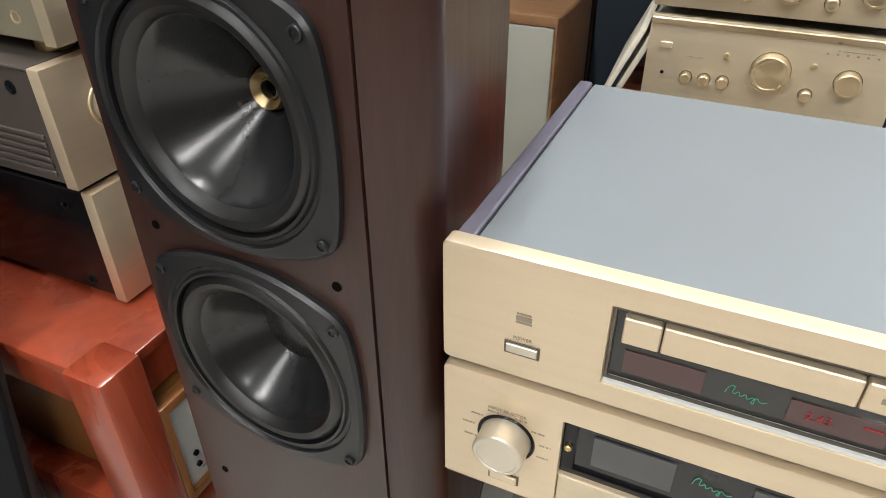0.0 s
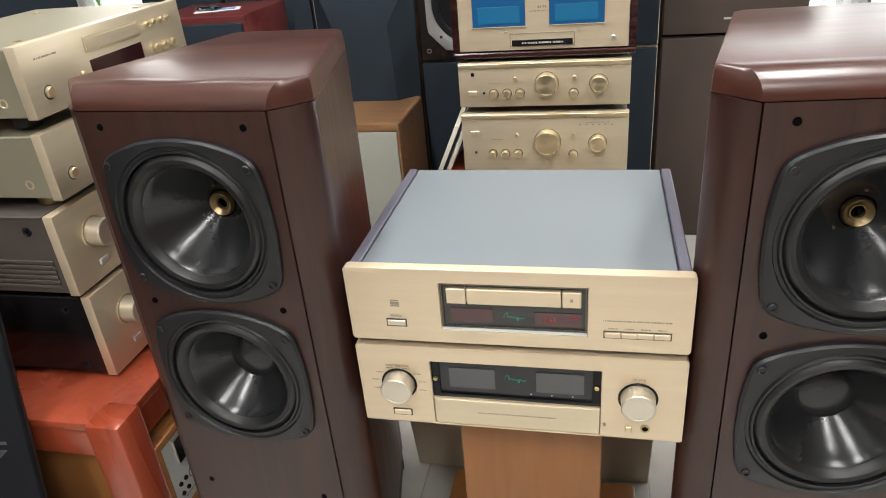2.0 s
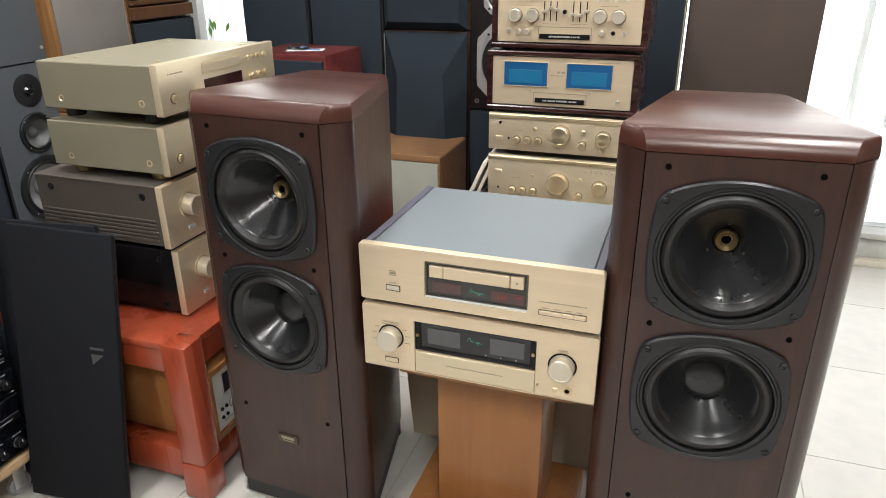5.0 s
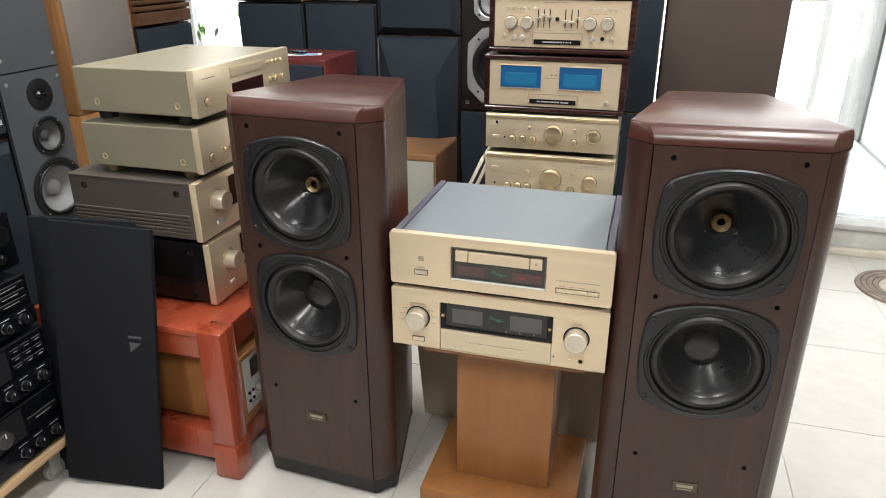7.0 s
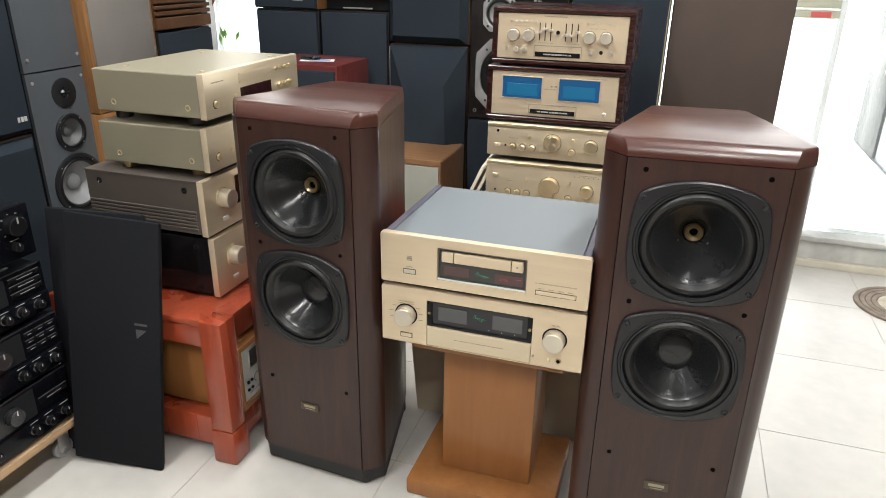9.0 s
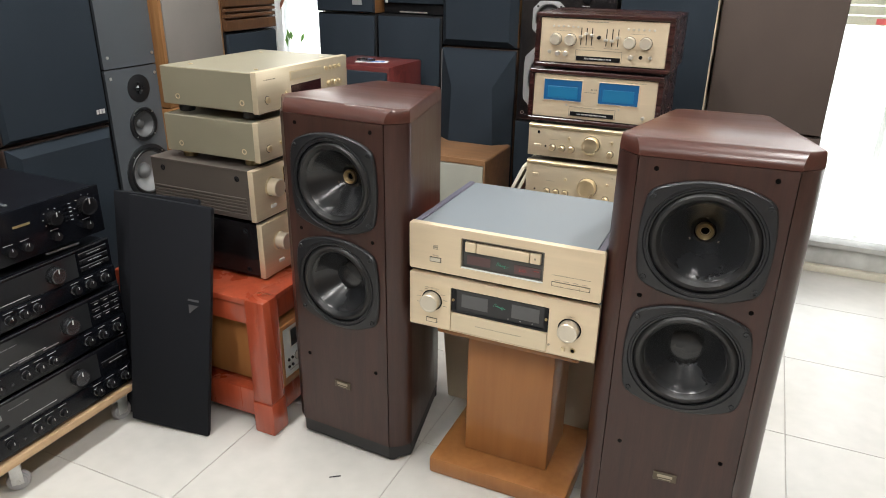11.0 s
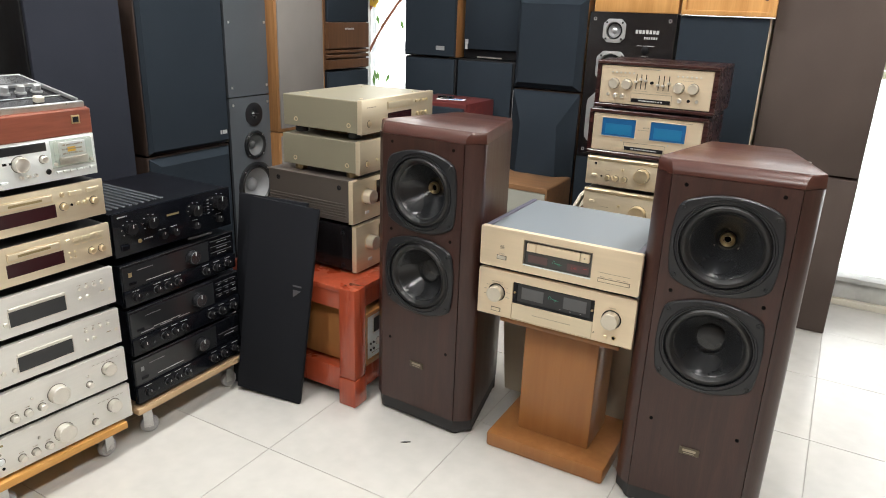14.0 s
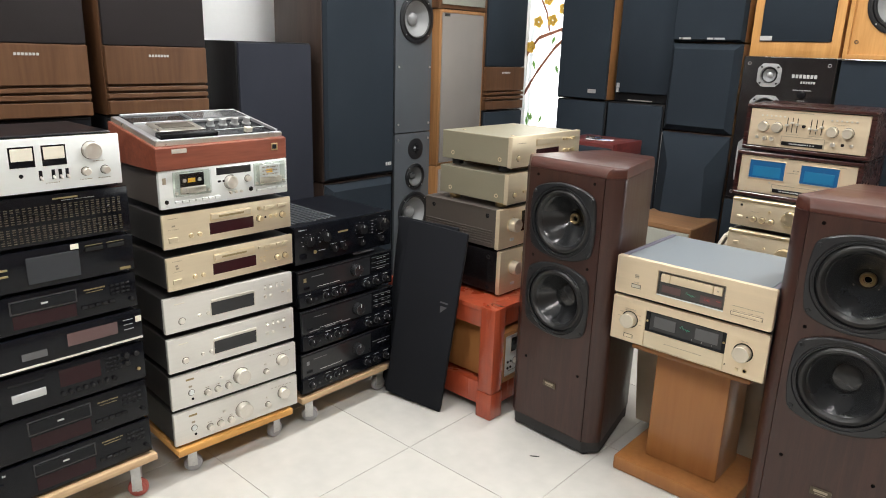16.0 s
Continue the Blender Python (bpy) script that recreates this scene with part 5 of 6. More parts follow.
knob(rc, 0.16, 0.110, 0.026, 0.024, SILVERKNOB, 0.008, n=40)
feet(rc, 0.46, 0.37, 0.012, 0.016, RUBBER, 0.04)

GY = 0.728


def screws(u, xs, vs, mat):
    for x in xs:
        for v in vs:
            part("screw", lathe([(0.0085, 0), (0.0085, -0.002), (0.006, -0.003), (0.0035, -0.001), (0, -0.001)], 20), mat, u.ob, m=pose(-u.w / 2 + 0.004, x, v, 0, 0, -90))


def power_unit(z, h, case, glossy, label, x, y):
    u = Unit("amplifier", label, "amplifier", 0.468, h, 0.375, GOLD, case, face_east(x, y, z), 0.008, "gold-fronted separates on the table", t=0.018, over=0.003)
    H = h - 0.008
    part("knob_bezel", lathe([(0.031, 0), (0.030, -0.002), (0.027, -0.002), (0.027, 0)], 40), GOLDKNOB, u.ob, m=pose(-0.155, 0, u.f + H * 0.58))
    u.knob(-0.155, H * 0.58, 0.0255, 0.030, CREAMKNOB, n=48)
    u.knob(0.155, H * 0.58, 0.0255, 0.030, CREAMKNOB, n=48)
    u.window(-0.10, 0.10, H * 0.35, H * 0.88, SMOKE, "window", GOLDKNOB, label="dark meter window")
    u.button(-0.155, H * 0.20, 0.022, 0.010, PALEFACE, 0.004)
    screws(u, (0.06, 0.33), (h * 0.82,) if not glossy else (h * 0.84, h * 0.16), BLACKCASE)
    if not glossy:
        for k in range(6):
            part("side_rib", box(-0.2345, -0.2308, 0.03, 0.37, 0.022 + 0.0095 * k, 0.0285 + 0.0095 * k, 0.001, 1), case, u.ob)
        part("lip", box(-0.234, 0.234, 0.02, 0.375, h - 0.004, h, 0.001, 1), case, u.ob)
    return u


power_unit(0.432, 0.176, BLACKLAC, True, "gold-fronted amplifier with glossy black sides, on the red table", -0.712, 0.722)
power_unit(0.609, 0.158, BRONZECASE, False, "gold-fronted amplifier with a ribbed bronze-grey case", -0.718, 0.712)


def gold_unit(z, h, foot, footmat, label, x, tray):
    u = Unit("disc_player", label, "disc player", 0.452, h, 0.335, GOLD2, GOLDCASE, face_east(x, GY, z), foot, "gold-fronted separates on the table", t=0.018, over=0.002, footmat=footmat, r=0.022)
    H = h - foot
    screws(u, (0.055, 0.28), (foot + H * 0.24,), GOLDKNOB)
    u.knob(-0.185, H * 0.30, 0.0095, 0.006, GOLDKNOB, n=24)
    if tray:
        u.slot(-0.075, 0.075, H * 0.66, H * 0.84, GOLD2, GOLDKNOB)
        u.window(-0.075, 0.075, H * 0.18, H * 0.52, SMOKE_RED, label="dark red display")
        for k in range(4):
            u.knob(0.105 + 0.024 * k, H * 0.76, 0.0055, 0.006, GOLDKNOB, n=18)
        for k in range(3):
            u.knob(0.115 + 0.03 * k, H * 0.34, 0.008, 0.008, GOLDKNOB, n=20)
        u.knob(-0.10, H * 0.36, 0.006, 0.005, GOLDKNOB, n=16)
        u.text(-0.17, H * 0.78, 0.05, 0.003, INK)
        for sx in (-0.16, 0.16):
            for yy in (0.05, 0.28):
                part("lid_screw", lathe([(0.006, 0), (0.006, 0.0015), (0, 0.002)], 14), GOLDKNOB, u.ob, m=pose(sx, yy, h - 0.003, 90, 0, 0))
    else:
        for k in range(4):
            u.knob(-0.13 + 0.024 * k, H * 0.36, 0.005, 0.006, GOLDKNOB, n=16)
        u.window(-0.02, 0.12, H * 0.3, H * 0.7, SMOKE_RED, label="dark red display")
    return u


gold_unit(0.767, 0.131, 0.019, BRASS, "gold converter unit standing on brass feet", -0.706, False)
gold_unit(0.9015, 0.131, 0.020, RUBBER, "gold disc player with a drawer, topping the stack", -0.698, True)
cb = part("cardboard", box(-1.0, -0.76, 0.60, 0.90, 0.8985, 0.9012, 0.001, 1), CARD)
tagged(cb, "torn brown cardboard sheet between two gold units", "cardboard")

# ---- loose speaker grilles leaning by the table ----


def grille_panel(m, w, h, label, badge):
    g = thing("speaker_grille", label, "speaker grille", m, "loose speaker grilles")
    part("cloth", box(-w / 2, w / 2, 0.0, 0.014, 0, h, 0.004), GRILLE_BLK, g)
    part("frame", plate(w - 0.012, h - 0.012, 0.010, [(-w / 2 + 0.03, w / 2 - 0.03, 0.03, h - 0.03)], 0.001, -w / 2 + 0.006, 0.006), RUBBER, g, m=pose(0, 0.0145, 0))
    if badge:
        part("badge", prism([(-0.012, 0.0), (-0.009, -0.026), (0.018, 0.0)], -0.0015, 0.0005), BADGEDIM, g, "worn silver triangle badge", pose(0.074, 0, h * 0.585))
        bar(g, 0.076, h * 0.585 + 0.014, 0.034, 0.006, BADGEDIM)


grille_panel(pose(-0.925, 0.247, 0.009, -7.5, 3.5, 9.5), 0.256, 0.695, "black cloth speaker grille leaning against the red table", True)
grille_panel(pose(-0.972, 0.280, 0.005, -6.5, 1.8, 12), 0.262, 0.698, "black cloth speaker grille leaning behind another", False)

# ---- row of speakers along the white wall ----


def cloth_box(name, label, w, h, d, m, cab, grille, group="", margin=0.006, foot=0.0, chamfer=0.0, depth=0.016, gz=(None, None), category="loudspeaker"):
    s = thing(name, label, category, m, group)
    part("cabinet", box(-w / 2, w / 2, 0, d, foot, h, 0.003), cab, s)
    z0, z1 = (foot + margin if gz[0] is None else gz[0]), (h - margin if gz[1] is None else gz[1])
    a, c = w / 2 - margin, chamfer
    if c:
        bm = loft([[(-a, 0, z0), (a, 0, z0), (a, 0, z1), (-a, 0, z1)], [(-a, -0.006, z0), (a, -0.006, z0), (a, -0.006, z1), (-a, -0.006, z1)], [(-a + c, -depth, z0 + c), (a - c, -depth, z0 + c), (a - c, -depth, z1 - c), (-a + c, -depth, z1 - c)]])
    else:
        bm = box(-a, a, -depth, 0.0, z0, z1, 0.005)
    part("grille", bm, grille, s)
    return s


FX = -1.65
for y in (-0.311, -0.727):
    cloth_box("floor_speaker", "black cloth-fronted speaker carrying another speaker", 0.37, 1.074, 0.28, face_east(FX - 0.02, y, 0), ASHBLACK, GRILLE_BLK, "speakers along the white wall")


def grooved_speaker(m, label, w=0.37, top=0.70):
    k = cloth_box("wood_speaker", label, w, top, 0.29, m, WALNUT, GRILLE_DUSK if w > 0.365 else GRILLE_NAVY, "speakers with grooved walnut panels", 0.004, gz=(0.228, top - 0.004))
    for a, b in ((0.004, 0.048), (0.056, 0.072), (0.080, 0.094), (0.102, 0.226)):
        part("board", box(-w / 2 + 0.004, w / 2 - 0.004, -0.018, 0.0, a, b, 0.002, 1), WALNUT, k)
    b = thing_part("badge", k, pose(0, -0.018, 0.196))
    for i in range(7):
        part("stroke", box(-0.034 + 0.0105 * i, -0.0265 + 0.0105 * i, -0.001, 0.0005, -0.004, 0.004), PALEINK, b)
    return k


grooved_speaker(face_east(FX, -0.311, 1.0775), "large speaker, dark cloth over grooved walnut, by the white wall")
grooved_speaker(face_east(FX, -0.727, 1.0775), "large speaker, dark cloth over grooved walnut, behind black units")
cloth_box("floor_speaker", "tall slate cloth speaker with black sides, against the white wall", 0.352, 1.333, 0.28, face_east(FX, 0.175, 0), ASHBLACK, GRILLE_SLATE, "speakers along the white wall")

jl = cloth_box("floor_speaker", "dark cloth speaker with a sloped top, under another", 0.42, 0.735, 0.32, face_east(FX - 0.004, 0.62, 0), BROWNSIDE, GRILLE_NAVY, "speakers along the white wall", chamfer=0.03, depth=0.035)
ju = cloth_box("floor_speaker", "tall dark cloth speaker with a brown wooden side and small badge", 0.42, 1.0, 0.33, face_east(FX, 0.62, 0.742), BROWNSIDE, GRILLE_NAVY, "speakers along the white wall", chamfer=0.012, depth=0.02)
b = thing_part("badge", ju, pose(0.165, -0.0205, 0.052))
for i, wd in enumerate((0.008, 0.010, 0.011)):
    part("stroke", box(-0.018 + 0.012 * i, -0.018 + 0.012 * i + wd, -0.0015, 0.001, -0.008, 0.008), PALEINK, b)


def cone_driver(parent, x, z, r, cone, ring, name="woofer", cap=None, plate_r=None, y=0.0):
    d = thing_part(name, parent, pose(x, y, z))
    part("ring", lathe([(r, 0), (r, -0.006), (r * 0.96, -0.008), (r * 0.86, -0.008), (r * 0.85, -0.003)], 48), ring, d)
    part("surround", lathe([(r * 0.85, -0.003), (r * 0.81, -0.009), (r * 0.76, -0.009), (r * 0.72, -0.003)], 48), SURROUND, d)
    part("cone", lathe([(r * 0.72, -0.003), (r * 0.5, r * 0.17), (r * 0.3, r * 0.3), (r * 0.27, r * 0.31)], 48), cone, d)
    part("dust_cap", lathe([(r * 0.28, r * 0.31), (r * 0.26, r * 0.22), (r * 0.18, r * 0.14), (r * 0.08, r * 0.11), (0, r * 0.10)], 32), cap or cone, d)
    for k in range(4):
        a = radians(45 + 90 * k)
        part("screw", lathe([(0.003, 0), (0.003, -0.0015), (0, -0.002)], 10), STEEL, d, m=pose(r * 0.92 * math.cos(a), -0.0075, r * 0.92 * math.sin(a)))
    return d


def open_box(w, d, z0, z1, t=0.012, y0=0.012):
    """A cabinet without its front: back, sides, top and bottom."""
    bm = box(-w / 2, -w / 2 + t, y0, d, z0, z1)
    box(w / 2 - t, w / 2, y0, d, z0, z1, bm=bm)
    box(-w / 2 + t, w / 2 - t, d - t, d, z0, z1, bm=bm)
    box(-w / 2 + t, w / 2 - t, y0, d - t, z0, z0 + t, bm=bm)
    box(-w / 2 + t, w / 2 - t, y0, d - t, z1 - t, z1, bm=bm)
    return bm


dt = thing("floor_speaker", "narrow charcoal three-way speaker with bare drivers", "loudspeaker", face_east(FX, 0.972, 0), "speakers along the white wall")
part("cabinet", open_box(0.255, 0.30, 0.0, 0.925), ASHBLACK, dt)
part("baffle", holed_baffle(0.255, 0.0, 0.925, [(0.010, 0.520, 0.096), (0.014, 0.708, 0.056), (0.016, 0.846, 0.02)]), GREYBAFFLE, dt)
cone_driver(dt, 0.010, 0.520, 0.110, GREYCONE, FRAMEBLK)
cone_driver(dt, 0.014, 0.708, 0.066, MIDCONE, FRAMEBLK, "midrange")
tw = thing_part("tweeter", dt, pose(0.016, 0, 0.846))
part("plate", lathe([(0.052, 0), (0.052, -0.003), (0.050, -0.004), (0.02, -0.004), (0.014, 0.002), (0, 0.002)], 40), FRAMEBLK, tw)
part("dome", lathe([(0.011, 0.002), (0.009, -0.004), (0.005, -0.007), (0, -0.008)], 24), SILVERRING, tw)
part("bridge", box(-0.0025, 0.0025, -0.010, -0.004, -0.022, 0.022), FRAMEBLK, tw)
part("bridge", box(-0.022, 0.022, -0.010, -0.004, -0.0025, 0.0025), FRAMEBLK, tw)
du = thing("floor_speaker", "narrow charcoal speaker with a bare woofer, on another speaker", "loudspeaker", face_east(FX, 0.972, 0.930), "speakers along the white wall")
part("cabinet", open_box(0.255, 0.30, 0.0, 0.82), ASHBLACK, du)
part("baffle", holed_baffle(0.255, 0.0, 0.82, [(0.008, 0.530, 0.098)]), GREYBAFFLE, du)
cone_driver(du, 0.008, 0.530, 0.112, GREYCONE, FRAMEBLK)
for o, zs in ((dt, (0.05, 0.895)), (du, (0.04, 0.31))):
    for x in (-0.105, 0.105):
        for z in zs:
            part("screw", lathe([(0.006, 0), (0.006, -0.002), (0.003, -0.003), (0, -0.0015)], 16), STEEL, o, m=pose(x, 0, z))

wl = cloth_box("wood_speaker", "walnut-edged speaker with grey cloth, under a taller one", 0.345, 0.752, 0.30, face_east(-1.60, 1.262, 0), EDGEWOOD, GRILLE_GREY, "speakers along the white wall", 0.016, depth=0.004)
wu = cloth_box("wood_speaker", "tall walnut-edged speaker with plain grey cloth", 0.345, 0.758, 0.30, face_east(-1.60, 1.262, 0.755), EDGEWOOD, GRILLE_GREY, "speakers along the white wall", 0.016, depth=0.004)
part("badge", box(-0.14, -0.105, -0.006, -0.003, 0.725, 0.738), RUBBER, wu)
cloth_box("wood_speaker", "walnut speaker with cream cloth, topping the row", 0.36, 0.25, 0.30, face_east(-1.60, 1.262, 1.516), WALNUT, GRILLE_PALE, "speakers along the white wall", 0.02, depth=0.004)
cloth_box("floor_speaker", "dark cloth speaker carrying a walnut-panelled one", 0.345, 1.015, 0.28, face_east(-1.60, 1.612, 0), ASHBLACK, GRILLE_NAVY, "speakers along the white wall")
grooved_speaker(face_east(-1.60, 1.612, 1.018), "speaker, dark cloth over grooved walnut, beside the window", 0.345, 0.70)

# ---- row of speakers under the shop window ----
YB = 1.952
cloth_box("floor_speaker", "dark cloth speaker beside the window light", 0.312, 1.082, 0.30, pose(-1.302, YB, 0), ASHBLACK, GRILLE_NAVY, "speakers under the shop window")
s = cloth_box("shelf_speaker", "dark cloth speaker with wooden side and silver badge", 0.312, 0.66, 0.30, pose(-1.304, YB - 0.004, 1.086), EDGEWOOD, GRILLE_NAVY, "speakers under the shop window", 0.002, chamfer=0.006)
part("badge", box(0.045, 0.095, -0.019, -0.0155, 0.035, 0.056, 0.001, 1), SILVERRING, s)
cloth_box("floor_speaker", "dark cloth speaker carrying a taller one", 0.322, 1.084, 0.30, pose(-0.974, YB, 0), ASHBLACK, GRILLE_NAVY, "speakers under the shop window")
s = cloth_box("shelf_speaker", "dark cloth speaker with a bare lower strip and badge", 0.322, 0.66, 0.30, pose(-0.970, YB + 0.05, 1.088), ASHBLACK, GRILLE_NAVY, "speakers under the shop window", gz=(0.045, 0.65))
part("badge", box(-0.146, -0.128, -0.019, -0.0155, 0.070, 0.094, 0.001, 1), SILVERRING, s)
part("tab", box(-0.145, -0.132, -0.0175, -0.0155, 0.045, 0.069), PALEINK, s)
part("metal_strip", box(-0.08, 0.06, -0.003, 0.001, 0.004, 0.010), SILVERKNOB, s)
tl = thing("floor_speaker", "dark speaker with a sculpted faceted cloth front", "loudspeaker", pose(-0.632, YB, 0), "speakers under the shop window")
part("cabinet", box(-0.174, 0.174, 0, 0.31, 0, 0.962, 0.003), WALNUT, tl)
bm = bmesh.new()
a = [bm.verts.new(p) for p in ((-0.173, 0, 0.10), (0.173, 0, 0.10), (0.173, 0, 0.958), (-0.173, 0, 0.958))]
f = [bm.verts.new(p) for p in ((-0.173, -0.03, 0.10), (0.173, -0.03, 0.10), (0.173, -0.012, 0.958), (-0.173, -0.012, 0.958))]
q = [bm.verts.new(p) for p in ((-0.125, -0.085, 0.14), (0.125, -0.085, 0.14), (0.095, -0.085, 0.805), (-0.095, -0.085, 0.805))]
for i in range(4):
    j = (i + 1) % 4
    bm.faces.new((a[i], a[j], f[j], f[i]))
    bm.faces.new((f[i], f[j], q[j], q[i]))
bm.faces.new(q)
bmesh.ops.recalc_face_normals(bm, faces=bm.faces[:])
part("grille", bm, GRILLE_NAVY, tl)
part("edge_strip", box(-0.1765, -0.1725, -0.012, 0.0, 0.02, 0.95), SILVERRING, tl, "pale metal edge strip")
tu = cloth_box("shelf_speaker", "dark cloth speaker with sloping edges and a wooden side", 0.35, 0.425, 0.31, pose(-0.632, YB, 0.968), EDGEWOOD, GRILLE_NAVY, "speakers under the shop window", 0.001, chamfer=0.028, depth=0.04)
tt = cloth_box("shelf_speaker", "dark cloth speaker with a thin badge strip", 0.35, 0.40, 0.31, pose(-0.632, YB, 1.397), EDGEWOOD, GRILLE_NAVY, "speakers under the shop window", 0.001, chamfer=0.012, depth=0.03)
for x, w in ((-0.10, 0.05), (-0.125, 0.02), (0.02, 0.03), (0.065, 0.05)):
    part("badge", box(x - w / 2, x + w / 2, -0.032, -0.029, 0.012, 0.021), PALEINK if x < 0.03 else SILVERRING, tt)

# bare-driver speaker on its dark base
cloth_box("floor_speaker", "dark cloth speaker under a bare-driver speaker", 0.40, 0.668, 0.30, pose(-0.252, YB, 0), ASHBLACK, GRILLE_NAVY, "speakers under the shop window")
ls = thing("shelf_speaker", "glossy black speaker with silver-framed bare drivers", "loudspeaker", pose(-0.250, YB - 0.006, 0.672), "speakers under the shop window")
part("cabinet", open_box(0.392, 0.31, 0, 0.665), ASHBLACK, ls)
part("baffle", holed_baffle(0.392, 0, 0.665, [(-0.02, 0.18, 0.135), (-0.075, 0.425, 0.058), (-0.075, 0.585, 0.038)]), BLACKLAC, ls)


def plate_driver(parent, x, z, r, s, name, cone):
    d = thing_part(name, parent, pose(x, -0.001, z))
    k = s * 0.42
    oct8 = [(-s, -s + k), (-s + k, -s), (s - k, -s), (s, -s + k), (s, s - k), (s - k, s), (-s + k, s), (-s, s - k)]
    n = 40
    ring = lambda rr, y: [(rr * math.cos(2 * math.pi * (i + 0.5) / n), y, rr * math.sin(2 * math.pi * (i + 0.5) / n)) for i in range(n)]
    outer = []
    for i in range(n):
        a = 2 * math.pi * (i + 0.5) / n
        ca, sa = abs(math.cos(a)), abs(math.sin(a))
        m = min(s / max(ca, sa), (2 * s - k) / (ca + sa))
        outer.append((m * math.cos(a), m * math.sin(a)))
    part("frame", loft([[(p, 0, q) for p, q in outer], [(p, -0.005, q) for p, q in outer], ring(r * 1.08, -0.006), ring(r, -0.002), ring(r * 0.98, 0.004)], False), SILVERRING, d, "cast silver frame")
    part("surround", lathe([(r * 0.99, 0.002), (r * 0.92, -0.005), (r * 0.84, -0.004), (r * 0.80, 0.002)], 48), SURROUND, d)
    part("cone", lathe([(r * 0.80, 0.002), (r * 0.5, r * 0.16), (r * 0.36, r * 0.22)], 48), cone, d)
    part("dust_cap", lathe([(r * 0.38, r * 0.22), (r * 0.34, r * 0.10), (r * 0.2, r * 0.03), (0, 0)], 32), SILVERRING if r < 0.07 else cone, d)
    for i in range(4):
        a = radians(45 + 90 * i)
        part("screw", lathe([(0.005, 0), (0.005, -0.002), (0, -0.003)], 12), FRAMEBLK, d, m=pose(s * 0.98 * math.cos(a), -0.005, s * 0.98 * math.sin(a)))


plate_driver(ls, -0.02, 0.18, 0.132, 0.150, "woofer", CONE)
plate_driver(ls, -0.075, 0.425, 0.056, 0.070, "midrange", GREYCONE)
plate_driver(ls, -0.075, 0.585, 0.036, 0.052, "tweeter", GREYCONE)
b = thing_part("badge", ls, pose(0.075, 0, 0.585))
for i in range(7):
    part("stroke", box(-0.052 + 0.0155 * i, -0.041 + 0.0155 * i, -0.0015, 0.0005, -0.008, 0.008), PALEINK, b)
for i in range(6):
    part("stroke", box(-0.012 + 0.0105 * i, -0.005 + 0.0105 * i, -0.0015, 0.0005, -0.031, -0.021), PALEINK, b)
for z in (0.505, 0.435):
    c = thing_part("level_control", ls, pose(0.075, 0, z))
    part("dial", lathe([(0.018, 0), (0.017, -0.006), (0.013, -0.008), (0, -0.008)], 24), BLACKKNOB, c)
    lettering(c, 0.0, 0.02, 0.08, 0.004, PALEINK)
    lettering(c, 0.0, -0.026, 0.03, 0.004, PALEINK)
for x in (-0.17, 0.17):
    for z in (0.03, 0.635):
        part("socket", lathe([(0.008, 0), (0.008, -0.002), (0.005, -0.002), (0.005, 0.001), (0, 0.001)], 16), STEEL, ls, m=pose(x, 0, z))
cloth_box("floor_speaker", "blue-black cloth speaker with a grey edge, below another", 0.366, 0.690, 0.30, pose(0.142, YB + 0.01, 0), TAN, GRILLE_NAVY, "speakers under the shop window", 0.003)
cloth_box("floor_speaker", "blue-black cloth speaker with a grey edge", 0.366, 0.640, 0.30, pose(0.142, YB + 0.01, 0.694), TAN, GRILLE_NAVY, "speakers under the shop window", 0.003)
# oak-framed speakers on top
o1 = thing("shelf_speaker", "honey oak speaker with an inset dark grille", "loudspeaker", pose(-0.240, YB - 0.01, 1.3385), "oak speakers on top of the row")
part("cabinet", box(-0.188, 0.188, 0.012, 0.30, 0, 0.42, 0.003), OAK, o1)
part("front_frame", plate(0.376, 0.42, 0.014, [(-0.150, 0.150, 0.066, 0.39)], 0.002), OAK, o1)
part("grille", box(-0.149, 0.149, -0.006, 0.011, 0.067, 0.389, 0.004), GRILLE_NAVY, o1)
part("badge", box(-0.147, -0.095, -0.0085, -0.005, 0.070, 0.090, 0.001, 1), PALEINK, o1)
o2 = thing("shelf_speaker", "honey oak speaker with a bare grey woofer", "loudspeaker", pose(0.152, YB - 0.012, 1.3375), "oak speakers on top of the row")
part("cabinet", open_box(0.372, 0.30, 0, 0.42), OAK, o2)
part("baffle", holed_baffle(0.372, 0, 0.42, [(0.0, 0.225, 0.112)]), OAK, o2)
cone_driver(o2, 0.0, 0.225, 0.128, GREYCONE, SURROUND)
part("front_lip", plate(0.376, 0.424, 0.012, [(-0.170, 0.170, 0.020, 0.404)], 0.002), OAK, o2, m=pose(0, -0.012, -0.0005))
for x in (-0.145, 0.145):
    part("socket", lathe([(0.008, 0), (0.008, -0.002), (0.005, -0.002), (0.005, 0.001), (0, 0.001)], 16), RUBBER, o2, m=pose(x, 0, 0.07))
# brown cloth pair
s = cloth_box("floor_speaker", "brown cloth speaker standing beside the bright window", 0.428, 0.706, 0.32, pose(0.551, 2.0, 0), GRILLE_BROWN, GRILLE_BROWN, "brown cloth speakers", 0.003, foot=0.0)
part("badge", box(-0.03, 0.03, -0.018, -0.0155, 0.045, 0.051), PALEINK, s)
s = cloth_box("floor_speaker", "brown cloth speaker stacked beside the bright window", 0.428, 0.716, 0.32, pose(0.549, 2.0, 0.711), GRILLE_BROWN, GRILLE_BROWN, "brown cloth speakers", 0.003)
part("badge", box(-0.03, 0.03, -0.018, -0.0155, 0.045, 0.051), PALEINK, s)

